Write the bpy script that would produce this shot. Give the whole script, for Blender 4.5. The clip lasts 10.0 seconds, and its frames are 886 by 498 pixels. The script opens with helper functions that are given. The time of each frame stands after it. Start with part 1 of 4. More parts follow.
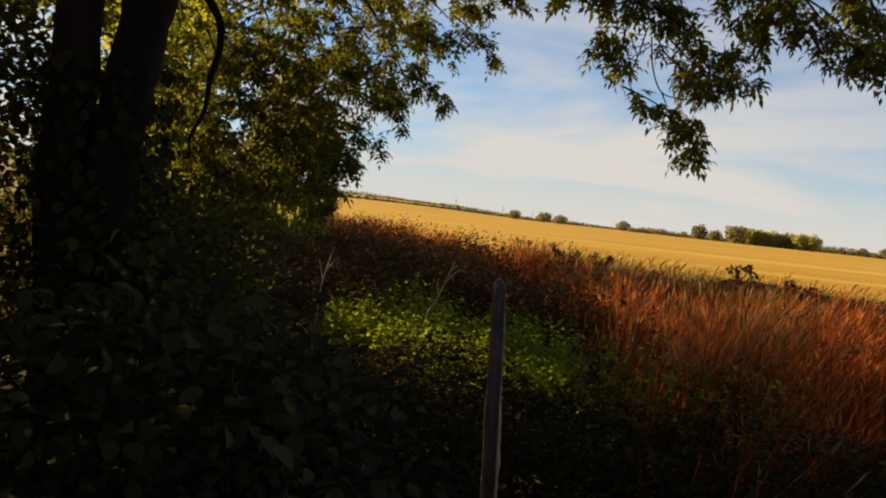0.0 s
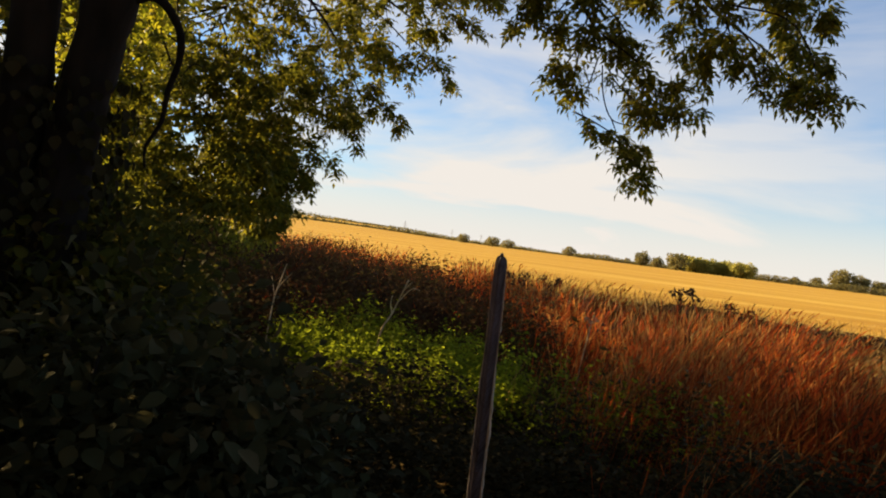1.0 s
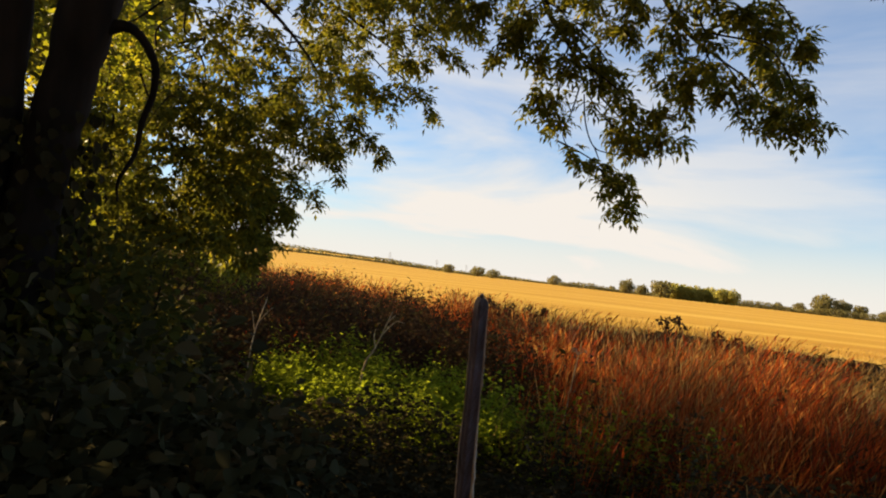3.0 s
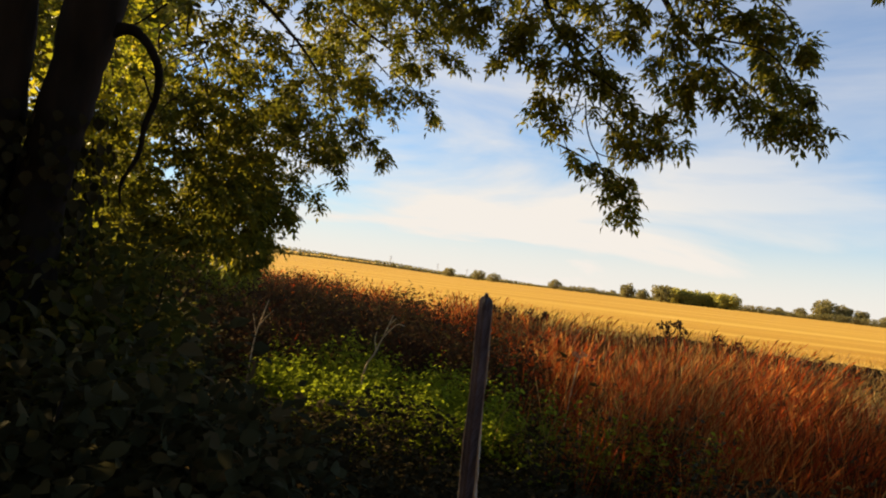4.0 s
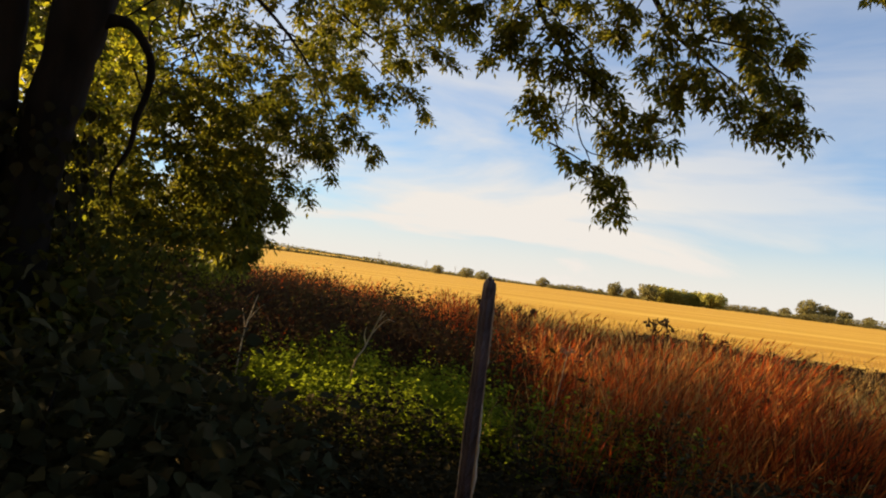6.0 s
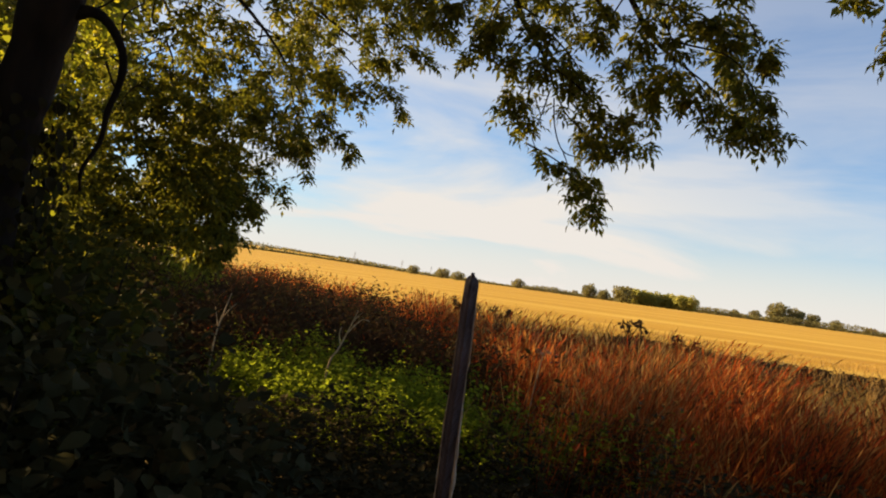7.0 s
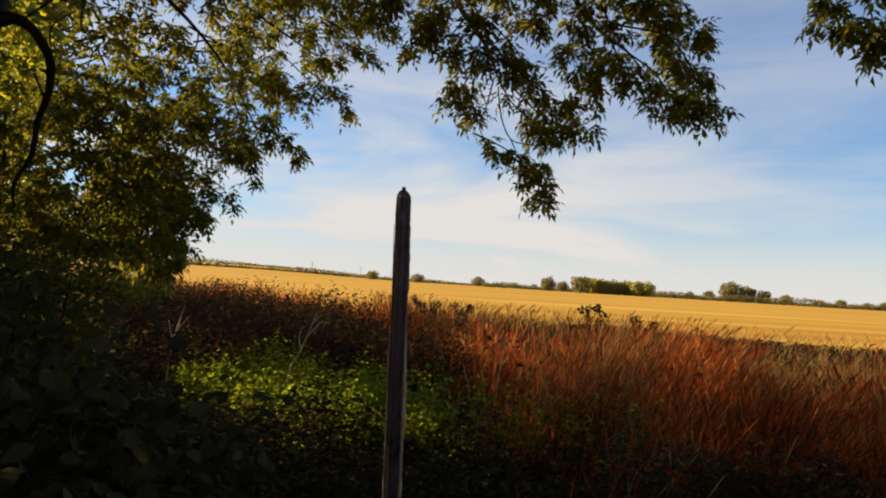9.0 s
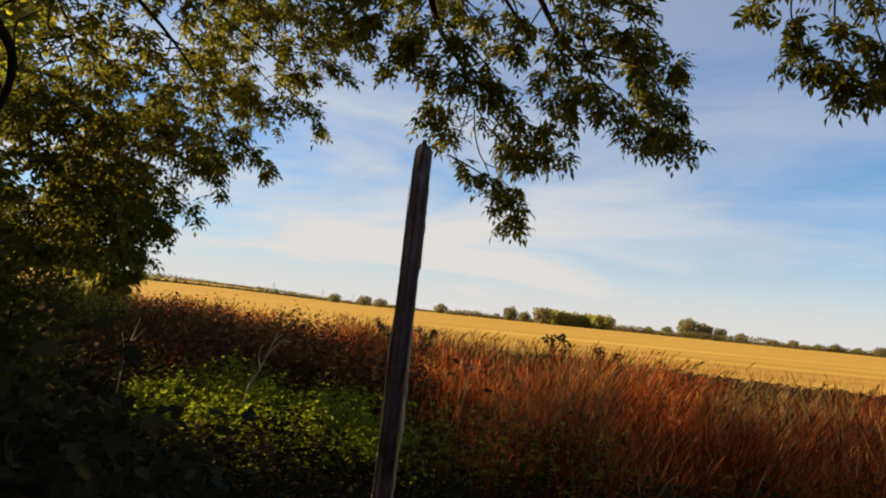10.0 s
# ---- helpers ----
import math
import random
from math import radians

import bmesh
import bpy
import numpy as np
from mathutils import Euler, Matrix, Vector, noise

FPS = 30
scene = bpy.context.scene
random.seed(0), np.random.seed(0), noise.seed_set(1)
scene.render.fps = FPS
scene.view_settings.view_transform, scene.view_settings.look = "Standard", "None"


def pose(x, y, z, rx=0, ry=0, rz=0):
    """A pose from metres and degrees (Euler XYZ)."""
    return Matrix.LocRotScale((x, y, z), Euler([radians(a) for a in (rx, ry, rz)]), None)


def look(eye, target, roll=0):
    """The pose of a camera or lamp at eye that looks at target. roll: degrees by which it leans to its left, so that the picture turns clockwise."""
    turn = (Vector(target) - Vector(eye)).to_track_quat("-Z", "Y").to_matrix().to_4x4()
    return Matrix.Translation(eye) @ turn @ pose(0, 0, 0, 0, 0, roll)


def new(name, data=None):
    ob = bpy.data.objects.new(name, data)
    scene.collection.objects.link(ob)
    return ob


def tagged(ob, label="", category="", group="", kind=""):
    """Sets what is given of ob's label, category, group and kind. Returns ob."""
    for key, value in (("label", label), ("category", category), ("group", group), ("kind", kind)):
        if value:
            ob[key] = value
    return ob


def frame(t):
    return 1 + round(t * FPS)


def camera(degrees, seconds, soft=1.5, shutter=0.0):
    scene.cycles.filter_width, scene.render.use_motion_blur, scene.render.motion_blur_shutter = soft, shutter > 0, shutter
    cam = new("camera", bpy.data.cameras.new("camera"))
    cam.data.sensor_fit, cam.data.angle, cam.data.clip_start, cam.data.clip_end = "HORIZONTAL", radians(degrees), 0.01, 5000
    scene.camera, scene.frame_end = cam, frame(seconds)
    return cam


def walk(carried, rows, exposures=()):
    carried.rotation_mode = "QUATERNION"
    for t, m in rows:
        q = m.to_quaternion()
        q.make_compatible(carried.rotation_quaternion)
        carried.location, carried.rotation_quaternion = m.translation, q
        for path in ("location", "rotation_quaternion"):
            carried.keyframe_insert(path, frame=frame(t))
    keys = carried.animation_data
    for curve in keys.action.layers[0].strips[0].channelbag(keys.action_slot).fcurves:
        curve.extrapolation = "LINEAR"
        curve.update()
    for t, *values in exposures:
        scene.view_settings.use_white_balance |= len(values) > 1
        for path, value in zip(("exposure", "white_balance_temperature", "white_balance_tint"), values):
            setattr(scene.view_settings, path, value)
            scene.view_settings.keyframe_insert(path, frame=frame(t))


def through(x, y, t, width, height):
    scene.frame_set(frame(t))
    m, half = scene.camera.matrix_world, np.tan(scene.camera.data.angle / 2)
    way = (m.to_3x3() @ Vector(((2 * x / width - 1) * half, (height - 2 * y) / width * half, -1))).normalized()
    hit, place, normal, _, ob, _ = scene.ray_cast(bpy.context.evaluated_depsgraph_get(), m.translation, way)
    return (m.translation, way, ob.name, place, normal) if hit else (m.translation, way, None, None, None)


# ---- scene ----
cam = camera(66.2, 10.0, soft=2.0)
walk(cam, [
    (0, look((0.033, -0.057, 1.632), (-1.004, 9.872, 1.058), 6.12)),
    (0.5, look((0.019, -0.039, 1.636), (-0.586, 9.936, 1.262), 6.62)),
    (1, look((-0.012, -0.119, 1.585), (-0.339, 9.874, 1.434), 7.17)),
    (1.5, look((-0.026, -0.091, 1.588), (-0.224, 9.907, 1.703), 7.52)),
    (2, look((0.002, 0.032, 1.601), (0.395, 10.018, 1.949), 7.47)),
    (2.5, look((-0.000, 0.000, 1.600), (-0.000, 9.995, 1.912), 7.05)),
    (3, look((-0.003, -0.014, 1.593), (-0.165, 9.980, 1.913), 6.40)),
    (4.5, look((-0.010, -0.026, 1.586), (-0.169, 9.965, 1.968), 6.85)),
    (5, look((-0.016, -0.011, 1.577), (-0.003, 9.984, 1.891), 7.58)),
    (6.5, look((-0.021, -0.065, 1.575), (-0.042, 9.928, 1.946), 7.00)),
    (7, look((-0.023, -0.027, 1.572), (0.318, 9.959, 1.974), 7.59)),
    (7.5, look((-0.006, -0.146, 1.575), (2.349, 9.563, 2.006), 9.49)),
    (8, look((-0.028, -0.293, 1.573), (3.900, 8.891, 2.063), 10.83)),
    (8.5, look((-0.029, -0.085, 1.553), (1.595, 9.768, 2.084), 5.10)),
    (8.7, look((-0.002, -0.049, 1.533), (1.341, 9.841, 2.047), 4.42)),
    (9, look((0.006, 0.000, 1.505), (0.961, 9.943, 1.996), 3.47)),
    (9.5, look((-0.036, 0.075, 1.482), (-0.056, 10.055, 2.118), 1.50)),
    (9.7, look((-0.026, 0.083, 1.487), (0.478, 10.017, 2.224), 3.00)),
    (10, look((-0.021, 0.097, 1.467), (1.414, 9.950, 2.385), 5.68)),
], exposures=((0.0, 0.95, 7150, 12), (0.25, 1.16, 7200, 12), (0.8, 1.25, 7250, 12), (1.5, 1.33, 7300, 12), (6.5, 1.25, 7250, 12), (8.0, 1.18, 7150, 12), (10.0, 1.06, 6850, 12)))

# ---- light ----
SUN_TRAVEL, SUN_HEIGHT = 113.0, 20.0      # degrees right of ahead, degrees up
a, e = radians(SUN_TRAVEL), radians(SUN_HEIGHT)
travel = Vector((math.sin(a) * math.cos(e), math.cos(a) * math.cos(e), -math.sin(e)))
sun = new("sun", bpy.data.lights.new("sun", "SUN"))
sun.data.energy, sun.data.angle, sun.data.color = 5.0, radians(0.6), (1.0, 0.79, 0.46)
sun.matrix_world = look((-40, 22, 25), Vector((-40, 22, 25)) + travel)

world = bpy.data.worlds.new("world")
scene.world = world
world.use_nodes = True
wn, wl = world.node_tree.nodes, world.node_tree.links
wn.clear()
sky = wn.new("ShaderNodeTexSky")
sky.sky_type, sky.sun_disc = "NISHITA", False
sky.sun_elevation, sky.sun_rotation = radians(SUN_HEIGHT), radians(SUN_TRAVEL + 180)
sky.air_density, sky.dust_density, sky.ozone_density = 1.0, 0.25, 4.0
tc = wn.new("ShaderNodeTexCoord")
mp = wn.new("ShaderNodeMapping")
mp.inputs["Rotation"].default_value = (0.0, radians(-14), radians(20))
mp.inputs["Scale"].default_value = (1.3, 1.3, 6.0)
cirrus = wn.new("ShaderNodeTexNoise")
cirrus.inputs["Scale"].default_value, cirrus.inputs["Detail"].default_value = 1.6, 9.0
cirrus.inputs["Roughness"].default_value, cirrus.inputs["Distortion"].default_value = 0.55, 0.5
cramp = wn.new("ShaderNodeValToRGB")
cramp.color_ramp.elements[0].position, cramp.color_ramp.elements[1].position = 0.22, 0.60
sep = wn.new("ShaderNodeSeparateXYZ")
low = wn.new("ShaderNodeMapRange")          # the veil is thicker towards the horizon
low.inputs["From Min"].default_value, low.inputs["From Max"].default_value = 0.38, 0.06
veil = wn.new("ShaderNodeMath")
veil.operation = "MULTIPLY_ADD"
veil.inputs[1].default_value = 0.75
both = wn.new("ShaderNodeMath")
both.operation, both.use_clamp = "MULTIPLY", True
cmix = wn.new("ShaderNodeMix")
cmix.data_type = "RGBA"
cmix.inputs["B"].default_value = (6.95, 7.0, 7.05, 1)
bg = wn.new("ShaderNodeBackground")
bg.inputs["Strength"].default_value = 0.05
wo = wn.new("ShaderNodeOutputWorld")
wl.new(tc.outputs["Generated"], mp.inputs["Vector"])
wl.new(mp.outputs["Vector"], cirrus.inputs["Vector"])
wl.new(cirrus.outputs["Fac"], cramp.inputs["Fac"])
wl.new(tc.outputs["Generated"], sep.inputs["Vector"])
wl.new(sep.outputs["Z"], low.inputs["Value"])
wl.new(low.outputs["Result"], veil.inputs[0])
veil.inputs[2].default_value = 0.46
thin = wn.new("ShaderNodeMapRange")         # and thins out to the east
thin.inputs["From Min"].default_value, thin.inputs["From Max"].default_value = 0.85, 0.15
thin.inputs["To Min"].default_value, thin.inputs["To Max"].default_value = 0.4, 1.0
wl.new(sep.outputs["X"], thin.inputs["Value"])
spread = wn.new("ShaderNodeMath")
spread.operation = "MULTIPLY"
wl.new(veil.outputs["Value"], spread.inputs[0])
wl.new(thin.outputs["Result"], spread.inputs[1])
wl.new(spread.outputs["Value"], both.inputs[0])
deep = wn.new("ShaderNodeMix")
deep.data_type, deep.blend_type = "RGBA", "MULTIPLY"
deep.inputs["Factor"].default_value = 1.0
deep.inputs["B"].default_value = (0.36, 1.16, 1.62, 1)
wl.new(sky.outputs["Color"], deep.inputs["A"])
wl.new(cramp.outputs["Color"], both.inputs[1])
bank = wn.new("ShaderNodeMapRange")         # a pale bank of cloud along the horizon
bank.inputs["From Min"].default_value, bank.inputs["From Max"].default_value = 0.20, 0.0
bank.inputs["To Max"].default_value = 0.97
bank.interpolation_type = "SMOOTHSTEP"
wl.new(sep.outputs["Z"], bank.inputs["Value"])
most = wn.new("ShaderNodeMath")
most.operation = "MAXIMUM"
wl.new(both.outputs["Value"], most.inputs[0])
wl.new(bank.outputs["Result"], most.inputs[1])
wl.new(most.outputs["Value"], cmix.inputs["Factor"])
wl.new(deep.outputs["Result"], cmix.inputs["A"])
wl.new(cmix.outputs["Result"], bg.inputs["Color"])
wl.new(bg.outputs["Background"], wo.inputs["Surface"])

# ---- materials ----


def ramp(nodes, stops):
    r = nodes.new("ShaderNodeValToRGB")
    el = r.color_ramp.elements
    while len(el) < len(stops):
        el.new(0.5)
    for k, (p, c) in zip(el, stops):
        k.position, k.color = p, (*c, 1)
    return r


def base_material(name, rough=0.8, spec=0.3):
    m = bpy.data.materials.new(name)
    m.use_nodes = True
    n, l = m.node_tree.nodes, m.node_tree.links
    b = n["Principled BSDF"]
    b.inputs["Roughness"].default_value = rough
    b.inputs["Specular IOR Level"].default_value = spec
    return m, n, l, b


def leaf_material(name, stops, through=0.4, rough=0.5, spec=0.35, patch=0.8, broad=0.45):
    """Leaves: each island its own tone, with broad patches of tone over the plant, and light let through."""
    m, n, l, b = base_material(name, rough, spec)
    g = n.new("ShaderNodeNewGeometry")
    t = n.new("ShaderNodeTexNoise")
    t.inputs["Scale"].default_value = patch
    l.new(g.outputs["Position"], t.inputs["Vector"])
    mix = n.new("ShaderNodeMix")
    mix.inputs["Factor"].default_value = broad
    l.new(g.outputs["Random Per Island"], mix.inputs["A"])
    l.new(t.outputs["Fac"], mix.inputs["B"])
    r = ramp(n, stops)
    l.new(mix.outputs["Result"], r.inputs["Fac"])
    l.new(r.outputs["Color"], b.inputs["Base Color"])
    tr = n.new("ShaderNodeBsdfTranslucent")
    l.new(r.outputs["Color"], tr.inputs["Color"])
    ms = n.new("ShaderNodeMixShader")
    ms.inputs["Fac"].default_value = through
    l.new(b.outputs["BSDF"], ms.inputs[1])
    l.new(tr.outputs["BSDF"], ms.inputs[2])
    l.new(ms.outputs["Shader"], n["Material Output"].inputs["Surface"])
    return m


def rough_material(name, dark, light, scale=8.0, stretch=(1, 1, 1), bump=0.4, rough=0.9, spec=0.2):
    """Bark, wood, soil: two tones in grain and in patches, with relief."""
    m, n, l, b = base_material(name, rough, spec)
    tcn = n.new("ShaderNodeTexCoord")
    mpn = n.new("ShaderNodeMapping")
    mpn.inputs["Scale"].default_value = stretch
    l.new(tcn.outputs["Object"], mpn.inputs["Vector"])
    fine = n.new("ShaderNodeTexNoise")
    fine.inputs["Scale"].default_value, fine.inputs["Detail"].default_value = scale, 8.0
    wide = n.new("ShaderNodeTexNoise")
    wide.inputs["Scale"].default_value = scale * 0.13
    for x in (fine, wide):
        l.new(mpn.outputs["Vector"], x.inputs["Vector"])
    mix = n.new("ShaderNodeMix")
    mix.inputs["Factor"].default_value = 0.4
    l.new(fine.outputs["Fac"], mix.inputs["A"])
    l.new(wide.outputs["Fac"], mix.inputs["B"])
    r = ramp(n, ((0.35, dark), (0.66, light)))
    l.new(mix.outputs["Result"], r.inputs["Fac"])
    l.new(r.outputs["Color"], b.inputs["Base Color"])
    bp = n.new("ShaderNodeBump")
    bp.inputs["Strength"].default_value, bp.inputs["Distance"].default_value = bump, 0.02
    l.new(fine.outputs["Fac"], bp.inputs["Height"])
    l.new(bp.outputs["Normal"], b.inputs["Normal"])
    return m


ASH_LEAF = leaf_material("ash_leaf", ((0.2, (0.072, 0.077, 0.013)), (0.46, (0.142, 0.144, 0.018)), (0.66, (0.235, 0.212, 0.021)), (0.84, (0.36, 0.295, 0.025))), 0.57, 0.5, 0.2)
HEDGE_LEAF = leaf_material("hedge_leaf", ((0.2, (0.050, 0.052, 0.013)), (0.6, (0.105, 0.100, 0.019)), (0.9, (0.24, 0.16, 0.024))), 0.42, 0.75, 0.06)
YELLOW_LEAF = leaf_material("yellowing_leaf", ((0.2, (0.14, 0.16, 0.014)), (0.55, (0.31, 0.30, 0.022)), (0.85, (0.54, 0.43, 0.032))), 0.66)
BRAMBLE_LEAF = leaf_material("bramble_leaf", ((0.2, (0.034, 0.032, 0.014)), (0.7, (0.075, 0.068, 0.030)), (0.9, (0.15, 0.09, 0.04))), 0.25, 0.8, 0.05)
NETTLE_LEAF = leaf_material("nettle_leaf", ((0.2, (0.085, 0.11, 0.010)), (0.5, (0.215, 0.262, 0.018)), (0.8, (0.34, 0.37, 0.030))), 0.62, 0.7, 0.05)
GRASS = leaf_material("dry_red_grass", ((0.30, (0.030, 0.018, 0.006)), (0.45, (0.085, 0.022, 0.006)), (0.53, (0.40, 0.042, 0.008)), (0.62, (0.58, 0.115, 0.016)), (0.74, (0.68, 0.38, 0.10))), 0.55, 0.6, 0.12, 1.1, 0.62)
DOCK_LEAF = leaf_material("dock_leaf", ((0.2, (0.034, 0.018, 0.010)), (0.5, (0.066, 0.034, 0.017)), (0.7, (0.062, 0.052, 0.018)), (0.88, (0.11, 0.042, 0.018))), 0.35, 0.8, 0.04, 0.9, 0.6)
# dark leaf colour for the shadow band laid across the field
SHADOW_BAND_LEAF = leaf_material("shadow_band_leaf", ((0.25, (0.045, 0.026, 0.012)), (0.6, (0.085, 0.053, 0.024)), (0.85, (0.17, 0.11, 0.042))), 0.15, 0.85, 0.03)
# leaf colour darkened to imitate shade on low weeds and ivy
SHADE_TONED_LEAF = leaf_material("shade_toned_leaf", ((0.2, (0.026, 0.022, 0.010)), (0.7, (0.062, 0.048, 0.022)), (0.9, (0.12, 0.07, 0.03))), 0.25, 0.85, 0.03)
PALE_GRASS = leaf_material("pale_grass", ((0.2, (0.20, 0.09, 0.022)), (0.6, (0.38, 0.21, 0.06)), (0.9, (0.50, 0.35, 0.13))), 0.4, 0.6, 0.15)
# dark olive understory whose colour imitates the shade low in the grass
VERGE_SHADE_LEAF = leaf_material("verge_shade_leaf", ((0.2, (0.02, 0.014, 0.005)), (0.6, (0.05, 0.04, 0.009)), (0.9, (0.12, 0.085, 0.018))), 0.3, 0.6, 0.12)
STRAW = leaf_material("straw", ((0.2, (0.34, 0.18, 0.032)), (0.8, (0.56, 0.35, 0.08))), 0.2, 0.6)
DEAD_STEM = rough_material("dead_stem", (0.42, 0.28, 0.15), (0.68, 0.5, 0.3), 30)
SEED_HEAD = rough_material("seed_head", (0.05, 0.028, 0.016), (0.13, 0.075, 0.04), 40)
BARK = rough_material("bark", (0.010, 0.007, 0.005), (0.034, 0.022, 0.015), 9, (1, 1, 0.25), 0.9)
# distant leaves are coloured paler, with haze put into the tones
HAZED_LEAF = leaf_material("hazed_foliage", ((0.2, (0.15, 0.14, 0.065)), (0.6, (0.25, 0.22, 0.09)), (0.9, (0.36, 0.29, 0.10))), 0.6, 0.8, 0.05, 0.02)
HAZED_COPSE_LEAF = leaf_material("hazed_copse_foliage", ((0.2, (0.28, 0.27, 0.08)), (0.6, (0.42, 0.38, 0.10)), (0.9, (0.55, 0.46, 0.13))), 0.7, 0.8, 0.05, 0.02)
STEEL = rough_material("galvanised_steel", (0.30, 0.31, 0.32), (0.42, 0.43, 0.44), 3, rough=0.6)
WHITE_WALL = rough_material("white_wall", (0.34, 0.29, 0.24), (0.46, 0.40, 0.34), 1)
SLATE = rough_material("slate", (0.10, 0.07, 0.06), (0.2, 0.13, 0.1), 2)

# ---- mesh tools ----
EYE = Vector((0, 0, 1.6))


def bearing(az, el, d):
    """The place d metres from the stand, az degrees to the right of ahead and el degrees up."""
    az, el = radians(az), radians(el)
    return EYE + d * Vector((math.sin(az) * math.cos(el), math.cos(az) * math.cos(el), math.sin(el)))


def fast_mesh(name, verts, faces, smooth=False):
    verts, faces = np.asarray(verts, np.float32), np.asarray(faces, np.int32)
    me = bpy.data.meshes.new(name)
    k = faces.shape[1]
    me.vertices.add(len(verts))
    me.vertices.foreach_set("co", verts.ravel())
    me.loops.add(faces.size)
    me.loops.foreach_set("vertex_index", faces.ravel())
    me.polygons.add(len(faces))
    me.polygons.foreach_set("loop_start", np.arange(0, faces.size, k, dtype=np.int32))
    me.polygons.foreach_set("use_smooth", np.full(len(faces), smooth))
    me.update(calc_edges=True)
    return me


def add(name, me, material, parent=None, label=""):
    me.materials.append(material)
    ob = new(name, me)
    ob.parent = parent
    return tagged(ob, label)


def unit(v):
    return v / np.maximum(np.linalg.norm(v, axis=-1, keepdims=True), 1e-9)


def leaf_mesh(name, at, along, up, length, width, droop=0.15, fold=0.25):
    """Folded, pointed leaves: 5 corners and 4 triangles each."""
    along = unit(along)
    side = unit(np.cross(along, up))
    nrm = np.cross(side, along)
    L, W = np.reshape(length, (-1, 1)), np.reshape(width, (-1, 1))
    mid = at + along * L * 0.45
    v = np.stack([at, mid + side * W * 0.5 + nrm * W * fold, mid - side * W * 0.5 + nrm * W * fold, mid, at + along * L - nrm * L * droop], 1).reshape(-1, 3)
    f = np.array([[0, 1, 3], [0, 3, 2], [1, 4, 3], [3, 4, 2]])
    f = (np.arange(len(at))[:, None, None] * 5 + f).reshape(-1, 3)
    return fast_mesh(name, v, f)


def broad_leaf_mesh(name, at, along, up, length, width, droop=0.25, fold=0.16):
    """Rounded, cupped leaves with a bent midrib: 9 corners and 10 triangles each."""
    along = unit(along)
    side = unit(np.cross(along, up))
    nrm = np.cross(side, along)
    L, W = np.reshape(length, (-1, 1)), np.reshape(width, (-1, 1))
    v = [at]
    for t, w in ((0.2, 0.36), (0.5, 0.5), (0.78, 0.30)):
        mid = at + along * L * t - nrm * L * droop * t * t
        v += [mid + side * W * w + nrm * W * fold * 2 * w, mid - side * W * w + nrm * W * fold * 2 * w]
    v += [at + along * L - nrm * L * droop, at + along * L * 0.5 - nrm * L * droop * 0.25]
    f = np.array([[0, 1, 8], [0, 8, 2], [1, 3, 8], [2, 8, 4], [3, 5, 8], [4, 8, 6], [5, 7, 8], [6, 8, 7]])
    f = (np.arange(len(at))[:, None, None] * 9 + f).reshape(-1, 3)
    return fast_mesh(name, np.stack(v, 1).reshape(-1, 3), f, True)


def spray_mesh(name, at, heading, rng, length=0.12, leaflet=0.08, slim=0.40, pairs=3):
    """Feathered leaves: a drooping midrib with pairs of leaflets and one at the tip."""
    n = len(at)
    heading = unit(heading)
    side = unit(np.cross(heading, rng.normal(0, 0.35, (n, 3)) + (0, 0, 1)))
    up = np.cross(side, heading)
    A, D, U = [], [], []
    size = rng.uniform(0.75, 1.2, (n, 1))
    for k in range(pairs + 1):
        s = (k + 0.6) / (pairs + 0.6)
        p = at + heading * length * s * size - np.array([0, 0, 1.0]) * 0.2 * length * s * s * size
        if k == pairs:
            A.append(p), D.append(heading - np.array([0, 0, 0.25])), U.append(up)
        else:
            for q in (-1, 1):
                A.append(p), D.append(heading * 0.6 + q * side * 0.9 - np.array([0, 0, 0.15]) + rng.normal(0, 0.18, (n, 3))), U.append(up + rng.normal(0, 0.3, (n, 3)))
    A, D, U = np.concatenate(A), np.concatenate(D), np.concatenate(U)
    L = leaflet * rng.uniform(0.7, 1.2, len(A))
    return leaf_mesh(name, A, D, U, L, L * slim * rng.uniform(0.85, 1.25, len(A)))


